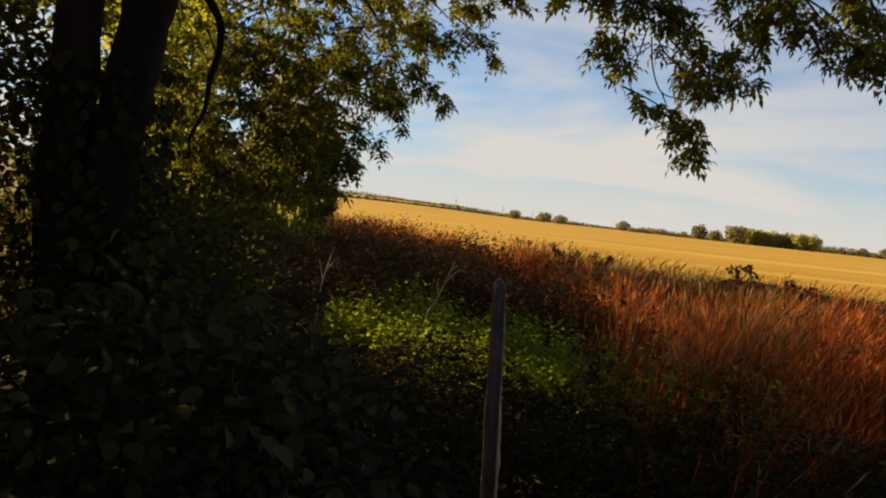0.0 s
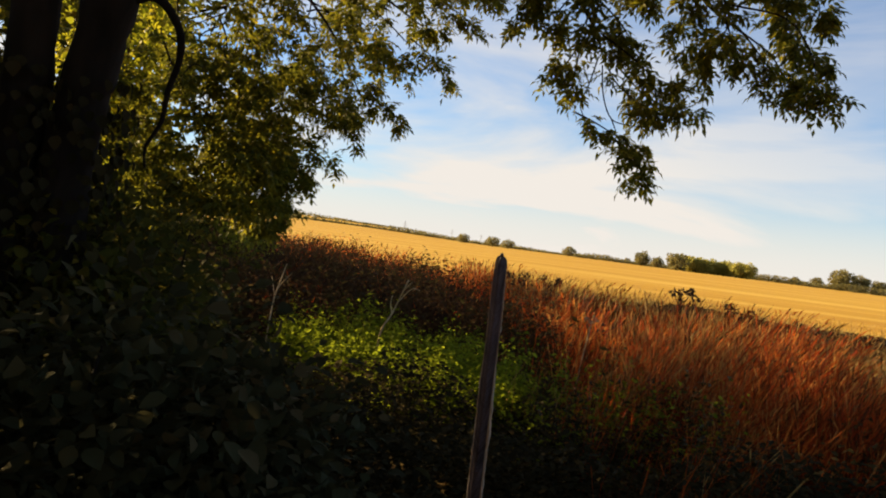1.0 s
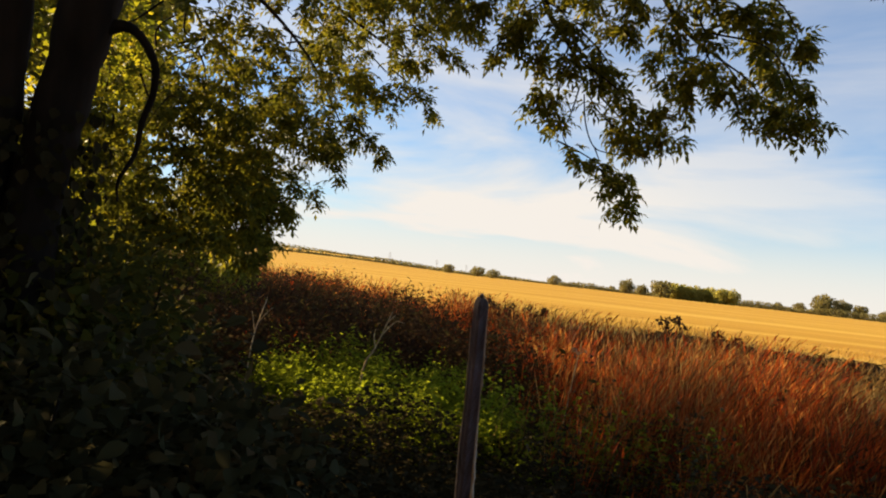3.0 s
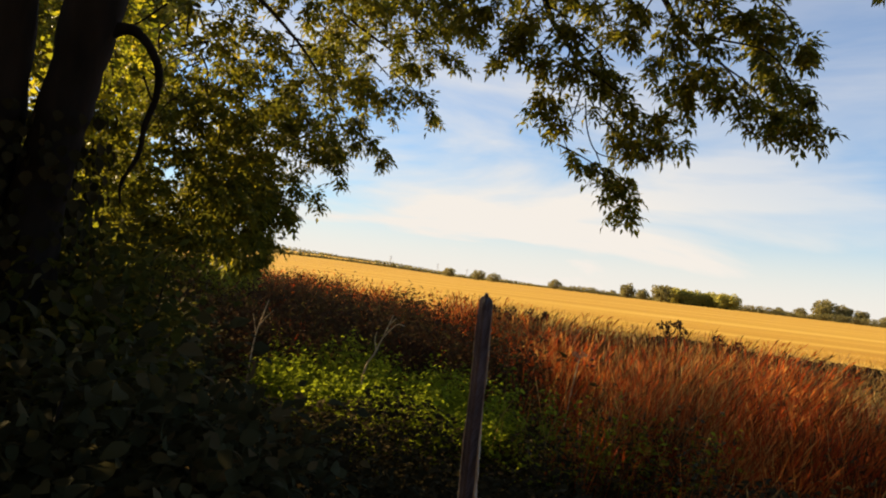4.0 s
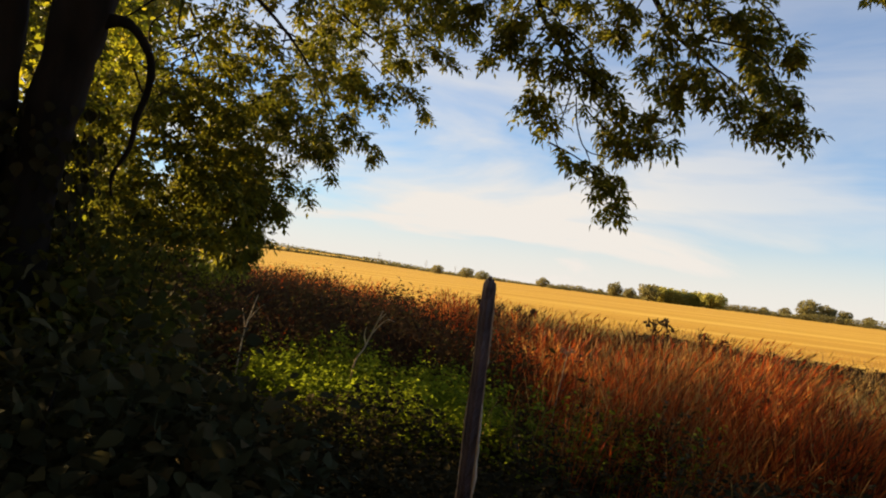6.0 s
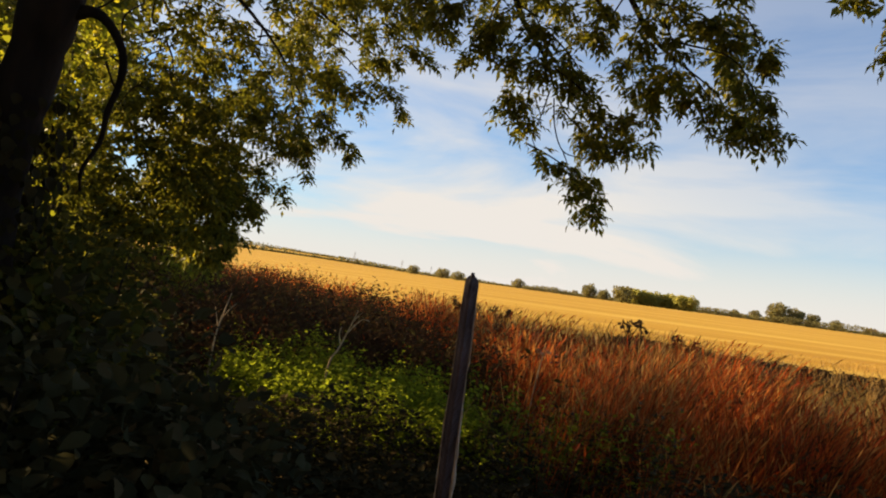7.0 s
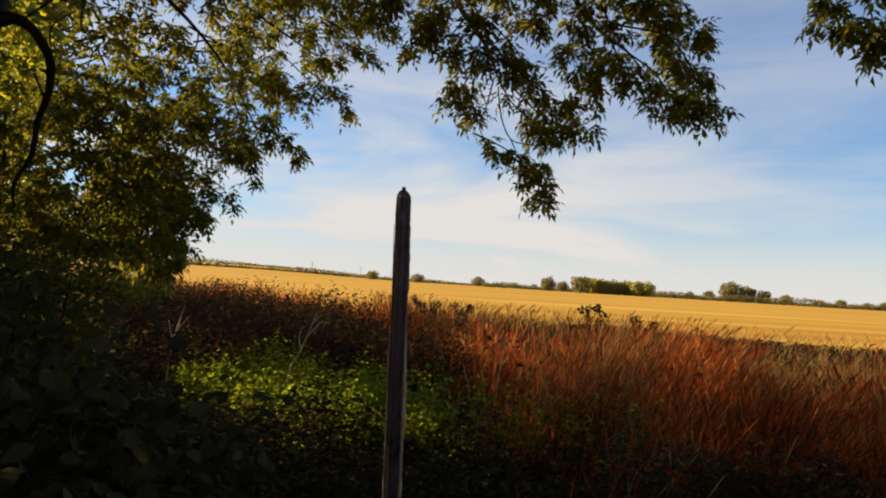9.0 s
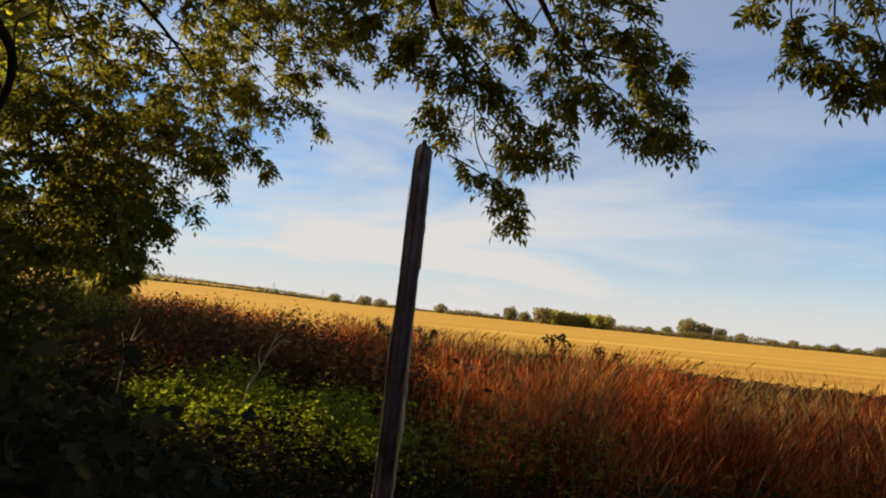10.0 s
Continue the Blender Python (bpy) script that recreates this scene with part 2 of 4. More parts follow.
def tube(name, points, radii, sides=8, rough=0.0, seed=0):
    """A tapered, slightly uneven stem along a smooth line through the points."""
    rng = np.random.default_rng(seed)
    P = np.array([list(p) for p in points], float)
    R = np.array(radii, float)
    s = np.arange(len(P))
    q = np.linspace(0, len(P) - 1, (len(P) - 1) * 5 + 1)
    # Catmull-Rom
    E = np.vstack([2 * P[0] - P[1], P, 2 * P[-1] - P[-2]])
    C = []
    for x in q:
        i = min(int(x), len(P) - 2)
        t = x - i
        a0, b0, c0, d0 = E[i:i + 4]
        C.append(0.5 * (2 * b0 + (c0 - a0) * t + (2 * a0 - 5 * b0 + 4 * c0 - d0) * t * t + (3 * b0 - a0 - 3 * c0 + d0) * t ** 3))
    C, r = np.array(C), np.interp(q, s, R)
    tan = unit(np.gradient(C, axis=0))
    ref = np.array([0.31, 0.95, 0.05])
    s1 = unit(np.cross(tan, ref))
    s2 = np.cross(tan, s1)
    ang = np.linspace(0, 2 * np.pi, sides, endpoint=False)
    rad = r[:, None] * (1 + rough * rng.normal(0, 1, (len(C), sides)))
    V = C[:, None] + rad[..., None] * (np.cos(ang)[None, :, None] * s1[:, None] + np.sin(ang)[None, :, None] * s2[:, None])
    V = V.reshape(-1, 3)
    F = []
    for i in range(len(C) - 1):
        for j in range(sides):
            k = (j + 1) % sides
            F.append((i * sides + j, i * sides + k, (i + 1) * sides + k, (i + 1) * sides + j))
    base, tip = len(V), len(V) + 1
    V = np.vstack([V, C[0], C[-1]])
    last = (len(C) - 1) * sides
    for j in range(sides):
        k = (j + 1) % sides
        F.append((base, k, j, j)), F.append((tip, last + j, last + k, last + k))
    me = bpy.data.meshes.new(name)
    me.from_pydata(V.tolist(), [], [tuple(dict.fromkeys(f)) for f in F])
    for p in me.polygons:
        p.use_smooth = True
    return me


def thing(name, at, label, category, group=""):
    ob = new(name)
    ob.location = at
    ob.empty_display_size = 0.2
    return tagged(ob, label, category, group)


def under(name, me, material, root, label=""):
    """A part whose mesh is given in the world's metres."""
    ob = add(name, me, material, root, label)
    ob.matrix_parent_inverse = Matrix.Translation(-root.location)
    return ob


def in_ellipsoid(rng, n, centre, radii, shell=0.45):
    d = unit(rng.normal(0, 1, (n, 3)))
    r = (shell + (1 - shell) * rng.uniform(0, 1, (n, 1))) ** 0.7
    return np.array(centre) + d * r * np.array(radii), d


def tufts(rng, n, centre, radii, per=6, spread=0.22, shell=0.45):
    """Places and headings of leaves in tufts, with gaps between the tufts."""
    c, d = in_ellipsoid(rng, n, centre, radii, shell)
    o = rng.normal(0, 1, (n * per, 3)) * np.repeat(rng.uniform(0.5, 1.3, (n, 1)), per, 0) * spread * (1, 1, 0.8)
    p = np.repeat(c, per, 0) + o
    h = np.repeat(d, per, 0) * 0.3 + unit(o) * 0.8 + rng.normal(0, 0.3, (n * per, 3)) - (0, 0, 0.25)
    return p, h


def rosettes(rng, centres, out, per=8, reach=0.07):
    """Places and headings of feathered leaves that spread from twig ends and droop."""
    n = len(centres)
    d = unit(rng.normal(0, 1, (n * per, 3)) * (1, 1, 0.75) + np.repeat(out, per, 0) * 0.55 - (0, 0, 0.3))
    p = np.repeat(centres, per, 0) + d * reach * rng.uniform(0.1, 1.0, (n * per, 1))
    return p, d - (0, 0, 0.2)


# ---- ground ----
EDGE, INTO = Vector((7, 5, 0)), Vector((0.868, 0.496, 0))      # the field's edge, and the way into the field
ALONG = Vector((-0.496, 0.868, 0))


def strip(s, k):
    """A place s metres into the field from its edge and k metres along the edge."""
    return EDGE + s * INTO + k * ALONG


def rise(x, y):
    """The field climbs gently to a low ridge far off to the north-west."""
    r = math.hypot(x, y)
    w = min(1.0, max(0.0, (3 - math.degrees(math.atan2(x, y))) / 14)) if y > 0 else 0.0
    u = min(1.0, max(0.0, (r - 350) / 1000))
    return 13.0 * w * w * (3 - 2 * w) * u * u * (3 - 2 * u)


def ground():
    rings = np.concatenate([[0.0], np.geomspace(0.5, 4500, 70)])
    spokes = 180
    V = [(0, 0, 0)]
    for r in rings[1:]:
        for j in range(spokes):
            t = 2 * math.pi * j / spokes
            x, y = r * math.sin(t), r * math.cos(t)
            s = (x - 7) * 0.868 + (y - 5) * 0.496
            rough = 0.09 if s < 0 else 0.03
            z = rough * noise.noise(Vector((x * 0.6, y * 0.6, 3))) if r < 80 else 0
            if -9 < s < -3 and r < 80:
                z -= 0.25 * math.cos((s + 6) / 3 * math.pi / 2)
            V.append((x, y, z + rise(x, y)))
    F = [(0, 1 + (j + 1) % spokes, 1 + j) for j in range(spokes)]
    for i in range(len(rings) - 2):
        for j in range(spokes):
            k = (j + 1) % spokes
            F.append((1 + i * spokes + j, 1 + i * spokes + k, 1 + (i + 1) * spokes + k, 1 + (i + 1) * spokes + j))
    me = bpy.data.meshes.new("ground")
    me.from_pydata(V, [], F)
    for p in me.polygons:
        p.use_smooth = True
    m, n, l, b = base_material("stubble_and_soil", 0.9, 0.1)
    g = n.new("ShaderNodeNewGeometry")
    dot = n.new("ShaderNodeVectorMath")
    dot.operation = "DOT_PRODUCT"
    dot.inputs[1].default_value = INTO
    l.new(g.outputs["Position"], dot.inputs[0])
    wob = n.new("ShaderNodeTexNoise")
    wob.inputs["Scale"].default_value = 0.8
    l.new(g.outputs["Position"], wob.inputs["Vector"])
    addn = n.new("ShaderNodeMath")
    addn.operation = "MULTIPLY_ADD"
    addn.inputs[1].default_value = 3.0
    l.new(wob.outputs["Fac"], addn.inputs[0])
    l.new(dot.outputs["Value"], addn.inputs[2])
    # earth margin, carried further into the stubble partly to deepen the shade there
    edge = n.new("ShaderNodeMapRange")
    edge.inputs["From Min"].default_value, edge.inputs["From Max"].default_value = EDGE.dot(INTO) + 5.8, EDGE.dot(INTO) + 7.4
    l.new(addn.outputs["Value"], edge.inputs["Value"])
    # drill rows and combine swaths
    mpn = n.new("ShaderNodeMapping")
    mpn.inputs["Rotation"].default_value = (0, 0, radians(-8))
    mpn.inputs["Scale"].default_value = (0.012, 0.22, 1)
    l.new(g.outputs["Position"], mpn.inputs["Vector"])
    sw = n.new("ShaderNodeTexNoise")
    sw.inputs["Scale"].default_value, sw.inputs["Detail"].default_value = 1.0, 6.0
    l.new(mpn.outputs["Vector"], sw.inputs["Vector"])
    fine = n.new("ShaderNodeTexNoise")
    fine.inputs["Scale"].default_value, fine.inputs["Detail"].default_value = 5.0, 8.0
    l.new(g.outputs["Position"], fine.inputs["Vector"])
    mix = n.new("ShaderNodeMix")
    mix.inputs["Factor"].default_value = 0.3
    l.new(sw.outputs["Fac"], mix.inputs["A"])
    l.new(fine.outputs["Fac"], mix.inputs["B"])
    straw = ramp(n, ((0.40, (0.39, 0.195, 0.020)), (0.5, (0.48, 0.265, 0.030)), (0.59, (0.58, 0.36, 0.062))))
    l.new(mix.outputs["Result"], straw.inputs["Fac"])
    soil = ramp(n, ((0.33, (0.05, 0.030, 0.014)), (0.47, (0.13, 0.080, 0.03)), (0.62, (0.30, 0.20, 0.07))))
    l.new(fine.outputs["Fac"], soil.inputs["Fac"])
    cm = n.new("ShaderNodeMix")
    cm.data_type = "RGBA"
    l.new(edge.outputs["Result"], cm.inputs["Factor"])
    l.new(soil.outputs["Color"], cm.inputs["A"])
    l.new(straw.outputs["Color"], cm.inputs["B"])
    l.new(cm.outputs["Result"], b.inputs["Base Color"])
    bp = n.new("ShaderNodeBump")
    bp.inputs["Strength"].default_value, bp.inputs["Distance"].default_value = 0.6, 0.05
    l.new(fine.outputs["Fac"], bp.inputs["Height"])
    l.new(bp.outputs["Normal"], b.inputs["Normal"])
    tagged(add("ground", me, m), "flat golden stubble field with an earth margin widened partly for shade", "ground", kind="structure")


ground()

# ---- the ash tree beside the path ----


def blob_crown(rng, blobs, share=0.8, per=8):
    P, H = [], []
    for az, el, d, rx, ry, rz, n in blobs:
        c, out = in_ellipsoid(rng, int(n * share), bearing(az, el, d), (rx, ry, rz), 0.25)
        p, h = rosettes(rng, c, out, per)
        P.append(p), H.append(h)
    return np.concatenate(P), np.concatenate(H)


def ash_tree():
    rng = np.random.default_rng(11)
    foot = bearing(-31.5, -19, 4.7)
    foot.z = 0
    tree = thing("ash_tree", foot, "twin-stemmed ash tree with dark bark and yellowing green leaves", "tree")
    b = bearing
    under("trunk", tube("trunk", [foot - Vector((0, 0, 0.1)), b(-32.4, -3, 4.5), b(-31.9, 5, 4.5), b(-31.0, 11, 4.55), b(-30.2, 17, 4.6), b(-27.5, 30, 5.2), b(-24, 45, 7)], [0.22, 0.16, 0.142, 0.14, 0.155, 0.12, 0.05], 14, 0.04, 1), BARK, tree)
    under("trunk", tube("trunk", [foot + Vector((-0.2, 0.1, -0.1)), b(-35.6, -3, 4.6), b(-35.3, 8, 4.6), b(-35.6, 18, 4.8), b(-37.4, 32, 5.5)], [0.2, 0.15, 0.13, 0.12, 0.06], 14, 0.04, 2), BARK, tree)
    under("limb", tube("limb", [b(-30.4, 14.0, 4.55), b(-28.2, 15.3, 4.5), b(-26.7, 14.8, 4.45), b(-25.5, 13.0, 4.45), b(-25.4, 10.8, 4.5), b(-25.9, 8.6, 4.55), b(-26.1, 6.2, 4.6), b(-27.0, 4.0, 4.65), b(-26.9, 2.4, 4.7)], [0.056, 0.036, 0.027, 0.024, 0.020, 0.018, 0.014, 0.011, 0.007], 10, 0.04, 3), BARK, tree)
    for k, pts in enumerate((
            [b(-29, 25, 4.9), b(-20, 27, 5.8), b(-10, 25, 7), b(-4, 20, 8)],
            [b(-29, 21, 4.7), b(-18, 30, 5), b(-5, 34, 5.2), b(8, 27, 5.6), b(14, 21, 6)],
            [b(-29, 22, 4.8), b(-21, 21, 5.8), b(-14, 16, 7.2), b(-10, 10, 8)],
            [b(-29, 24, 4.9), b(-10, 42, 5), b(20, 42, 5), b(33, 31, 5.6)])):
        under("limb", tube("limb", pts, [0.04, 0.022, 0.012, 0.006] if len(pts) == 4 else [0.07, 0.045, 0.03, 0.02, 0.01], 8, 0.05, 10 + k), BARK, tree)
    high = ((-9, 19, 8, 0.9, 0.8, 0.9, 46), (-11.8, 13, 8, 0.7, 0.7, 0.75, 44), (-17, 19, 7.2, 1.2, 0.8, 1.2, 44), (-18, 13, 7, 1.0, 0.8, 0.9, 42),
            (-9, 18, 9.6, 0.9, 0.7, 0.9, 30), (-12.2, 13.5, 9.6, 0.7, 0.7, 0.8, 32),
            (-23, 19, 6.8, 0.8, 0.8, 0.7, 14), (-21.4, 12.5, 6.8, 0.5, 0.7, 0.8, 30), (-14, 20.5, 7.5, 0.9, 0.7, 0.55, 40), (-38, 13, 7, 1.4, 1.0, 1.2, 50), (-4.5, 24, 8, 1.4, 1.0, 0.75, 48), (3, 25.5, 7.5, 1.0, 1.2, 0.45, 40))
    low = ((-15.5, 8.5, 8, 0.75, 0.8, 0.75, 62), (-22.5, 3.4, 6.6, 0.7, 0.7, 0.55, 54), (-17.6, 2.0, 7.4, 0.5, 0.6, 0.42, 40), (-21.5, 8, 7, 0.8, 0.8, 0.8, 48), (-18.8, 4, 7.2, 0.6, 0.7, 0.5, 48), (-27, 5.5, 6.5, 0.9, 0.8, 0.6, 40))
    P, H = blob_crown(rng, high, 0.85, 8)
    P2, H2 = blob_crown(rng, low, 1.2, 8)
    # a net of thin boughs between the limbs and the leaf tufts
    for k in range(44):
        az, el, d, rx, ry, rz, _ = (high + low)[k % len(high + low)]
        c = b(az, el, d)
        t = c + Vector(rng.uniform(-1, 1, 3) * (rx, ry, rz))
        f = b(max(-27 + rng.uniform(0, 6), az - rng.uniform(3, 9)), el + rng.uniform(1, 7), d - rng.uniform(-0.4, 0.6))
        m = f.lerp(t, 0.55) + Vector((*rng.normal(0, 0.16, 2), 0.12))
        under("bough", tube("bough", [f, f.lerp(m, 0.5) + Vector(rng.normal(0, 0.09, 3)), m, m.lerp(t, 0.5) + Vector(rng.normal(0, 0.08, 3)), t], [0.011, 0.009, 0.007, 0.005, 0.003], 5, 0.06, 200 + k), BARK, tree)
    P, H = np.concatenate([P, P2]), np.concatenate([H, H2])
    under("crown", spray_mesh("crown", P, H, rng, 0.12, 0.078, 0.44, 3), ASH_LEAF, tree, "hanging green and yellow feathered leaves")
    # the part of the crown overhead, out of sight, that shades the verge
    P, H = [], []
    for c, r, n in (((-3, 1, 8), (4.5, 4.5, 2.2), 420), ((2.5, 1, 7.5), (4, 3.5, 2), 560), ((0, -3, 6.5), (5, 3, 2.5), 350), ((6, -1, 7.5), (4, 4, 2), 520), ((4.5, 1.2, 6.0), (2.6, 1.8, 1.0), 260)):
        p, h = tufts(rng, n, c, r, 6, 0.3)
        P.append(p), H.append(h)
    under("crown", spray_mesh("crown", np.concatenate(P), np.concatenate(H), rng, 0.4, 0.28, 0.45, 3), ASH_LEAF, tree)
    # ivy on the stems
    n = 900
    z = rng.uniform(0.1, 2.3, n)
    an = rng.uniform(0, 6.28, n)
    out = np.stack([np.cos(an), np.sin(an), 0 * an], 1)
    P = np.array([foot.x, foot.y, 0]) + np.where(rng.uniform(0, 1, (n, 1)) < 0.5, 0.0, 1.0) * (-0.3, -0.1, 0) + out * rng.uniform(0.14, 0.3, (n, 1)) + np.stack([0 * z, 0 * z, z], 1)
    L = rng.uniform(0.04, 0.09, n)
    under("ivy", broad_leaf_mesh("ivy", P, out * 0.4 - (0, 0, 1.0), out + rng.normal(0, 0.3, (n, 3)), L, L * 0.9), SHADE_TONED_LEAF, tree, "ivy climbing the stems, coloured dark as in shade")
    return tree


def twig_leaves(rng, lines, step=0.09, per=8):
    """Drooping rosettes of leaves set along twigs, closer together towards their ends."""
    P, H = [], []
    for line in lines:
        L = np.array([list(p) for p in line])
        n = max(3, int(np.linalg.norm(np.diff(L, axis=0), axis=1).sum() / step))
        q = (0.24 + 0.76 * np.linspace(0, 1, n) ** 0.75) * (len(L) - 1)
        c = np.stack([np.interp(q, np.arange(len(L)), L[:, i]) for i in range(3)], 1)
        c = c + rng.normal(0, 0.03, (n, 3)) * (1, 2.4, 0.8)
        p, h = rosettes(rng, c, np.tile(unit(L[-1] - L[0]), (n, 1)), per, 0.05)
        P.append(p), H.append(h)
    return np.concatenate(P), np.concatenate(H)


def hanging_branch(tree, main, twigs, radii, seed, bare=()):
    rng = np.random.default_rng(seed)
    br = under("branch", tube("branch", main, radii, 7, 0.06, seed), BARK, tree)
    lines = []
    for k, t in enumerate(twigs):
        add("twig", tube("twig", t, np.linspace(0.009, 0.003, len(t)), 5, 0.05, seed + k), BARK, br)
        lines.append(t)
    for k, t in enumerate(bare):
        add("twig", tube("twig", t, np.linspace(0.007, 0.004, len(t)), 5, 0.05, seed + 100 + k), BARK, br)
    P, H = twig_leaves(rng, lines)
    add("foliage", spray_mesh("foliage", P, H, rng, 0.115, 0.080, 0.36, 3), ASH_LEAF, br, "drooping sprays of pointed green leaves")
    return br


ash = ash_tree()
b = bearing


def at(d, *places):
    """Places at one distance from the stand, as bearing and height in degrees."""
    return [bearing(az, el, d) for az, el in places]


D = 6.0
hanging_branch(ash, at(D, (3.4, 27), (5.3, 22.5), (6.3, 20.9), (8.2, 18.7), (9.2, 16.6)), [
    at(D, (7.6, 11.7), (9.4, 11.0), (11.6, 9.9), (13.1, 9.2)),
    at(D, (11.8, 10.0), (13.0, 8.7), (13.5, 7.7), (14.1, 6.7)),
    at(D, (11.2, 9.8), (12.3, 8.5), (13.0, 7.1)),
    at(D - 0.15, (6.3, 20.9), (7.5, 19.6), (7.7, 17.6)),
    at(D - 0.15, (7.6, 19.4), (9.4, 18.2), (10.2, 16.6)),
    at(D - 0.15, (5.3, 22.5), (6.8, 21.8), (7.8, 20.6)),
    at(D, (8.2, 18.7), (6.6, 15.8), (5.6, 14.8)),
    at(D, (7.4, 17.0), (7.2, 14.6), (7.0, 13.3)),
    at(D + 0.1, (9.2, 16.6), (10.6, 14.4), (12.5, 12.9), (14.0, 11.6)),
    at(D - 0.2, (9.0, 18.0), (11.5, 16.5), (13.7, 14.9), (16.0, 14.2)),
    at(D + 0.2, (10.6, 15.6), (13.2, 13.4), (15.4, 12.6), (16.8, 12.6)),
    at(D, (8.6, 20.4), (10.4, 18.9), (12.0, 16.9)),
    at(D, (6.3, 20.9), (5.0, 19.0), (5.4, 17.6)),
    at(D, (5.3, 22.5), (3.0, 20.6), (1.9, 18.4)),
    at(D, (4.6, 24), (1.4, 22.6), (-1.4, 20.6)),
    at(D, (3.4, 25.4), (0, 23.8), (-3.2, 22.4)),
    at(D, (4.4, 23.6), (3.2, 21.6), (3.6, 19.6)),
    at(D, (6.6, 24.6), (8.6, 23.4), (10.6, 21.8))], [0.032, 0.026, 0.021, 0.017, 0.010], 31, (
    at(D, (9.0, 16.2), (8.5, 14.0), (8.0, 12.4), (8.4, 11.4)),
    at(D, (9.4, 15.6), (9.8, 13.2), (10.7, 11.4), (12.2, 11.0), (13.4, 10.9)),
    at(D, (10.7, 11.4), (11.2, 10.4))))
hanging_branch(ash, at(D, (12, 28), (14.4, 24), (17, 20.6), (20, 18.4)), [
    at(D, (17, 20.6), (17.4, 17.6), (17.8, 15.3)),
    at(D + 0.3, (15.6, 22.2), (15.2, 19.6), (15.8, 17.0)),
    at(D + 0.4, (20, 18.4), (22.2, 16.8), (23.8, 14.6), (24.4, 13.8)),
    at(D - 0.3, (19, 20.4), (23, 19.4), (25.0, 17), (25.8, 14.4), (25.9, 13.6)),
    at(D, (18.4, 19.6), (19.6, 17.4), (20.4, 15.9)),
    at(D + 0.2, (19.6, 18.8), (21.4, 16.8), (22.4, 14.7)),
    at(D + 0.5, (21, 21), (23.4, 18), (24.2, 15.4)),
    at(D, (16, 23.4), (20, 22.6), (23.4, 20.9)),
    at(D + 0.3, (20, 24), (23.2, 22.8), (25.0, 20.6), (25.2, 18.8)),
    at(D, (13, 26), (17, 25), (23, 24)),
    at(D, (11.4, 25), (12.4, 22.8), (11.8, 20.8)),
    at(D + 0.2, (16, 24.6), (18.6, 23.2), (20.8, 21.2)),
    at(D - 0.1, (15, 24.6), (16.2, 22.4), (16.6, 20.4)),
    at(D + 0.2, (20.6, 22.4), (22.4, 20.4), (23.0, 18.6)),
    at(D, (14.4, 24), (13.4, 22.2), (13.2, 20.4)),
    at(D - 0.2, (17.6, 22), (18.8, 19.6), (18.4, 17.2))], [0.034, 0.026, 0.018, 0.01], 47)
D = 5.6
hanging_branch(ash, at(D, (32, 31), (38, 27.6), (44, 26.4), (52, 26)), [
    at(D, (34, 28), (31.8, 25), (31.2, 23.8)),
    at(D, (35, 27), (33.8, 23.6), (34.6, 20.6), (35.6, 18.8)),
    at(D, (37, 26.6), (36.8, 22.4), (37.6, 18.8), (38.4, 16.9)),
    at(D + 0.2, (39, 26), (39.4, 22), (40.4, 19.0), (40.2, 17.4)),
    at(D, (41, 25.6), (41.8, 22.6), (42.4, 20.4)),
    at(D, (43, 25.4), (44.2, 21.4), (45.4, 18.2), (46.8, 16.8)),
    at(D + 0.3, (45, 25.4), (46.6, 22.4), (47.8, 19.0)),
    at(D, (47.6, 25.2), (49.6, 21.6), (51.4, 18.6), (52.2, 16.8)),
    at(D - 0.2, (50, 25), (50.8, 22.6), (50.4, 20.4)),
    at(D, (51, 25), (53.4, 21.8), (54.4, 18.2), (54.8, 15.8)),
    at(D, (53, 25), (56, 21.8), (56.4, 18.4), (56.0, 16.6)),
    at(D + 0.3, (35, 28), (40, 25.4), (46, 24.4)),
    at(D + 0.3, (44, 26), (50, 24.4), (57, 23.6)),
    at(D + 0.2, (33, 28), (36, 25.6), (40, 24.6)),
    at(D + 0.4, (38, 27), (42, 25.4), (44, 23.2)),
    at(D - 0.1, (46, 27), (48.6, 24.6), (50, 23.0)),
    at(D + 0.4, (50, 27), (54, 25.2), (58, 24.8)),
    at(D, (55, 26), (57, 22.4), (58, 18.6)),
    at(D + 0.2, (40, 27), (46, 26), (54, 25.6))], [0.034, 0.026, 0.02, 0.012], 59)

D = 8.0
hanging_branch(ash, [b(-12, 20, D), b(-9, 18.5, D), b(-6, 17, D)], [
    [b(-6, 18.5, D), b(-3.5, 18.6, D), b(-1.6, 17.4, D)],
    [b(-7, 16, D), b(-5, 14.8, D), b(-3.5, 13.1, D)],
    [b(-10, 12, D), b(-8.3, 10.4, D), b(-7.1, 8.9, D)],
    [b(-13, 9.5, D), b(-11.4, 8.6, D), b(-10.4, 7.0, D)],
    [b(-16.5, 6, D), b(-15.2, 5, D), b(-14.4, 3.6, D)],
    [b(-5, 21, D), b(-2.5, 20.6, D), b(0, 19.6, D)],
    [b(-18, 3, D), b(-16.6, 1.8, D), b(-16, 0.4, D)]], [0.02, 0.014, 0.008], 67)

# ---- hedge bushes ----


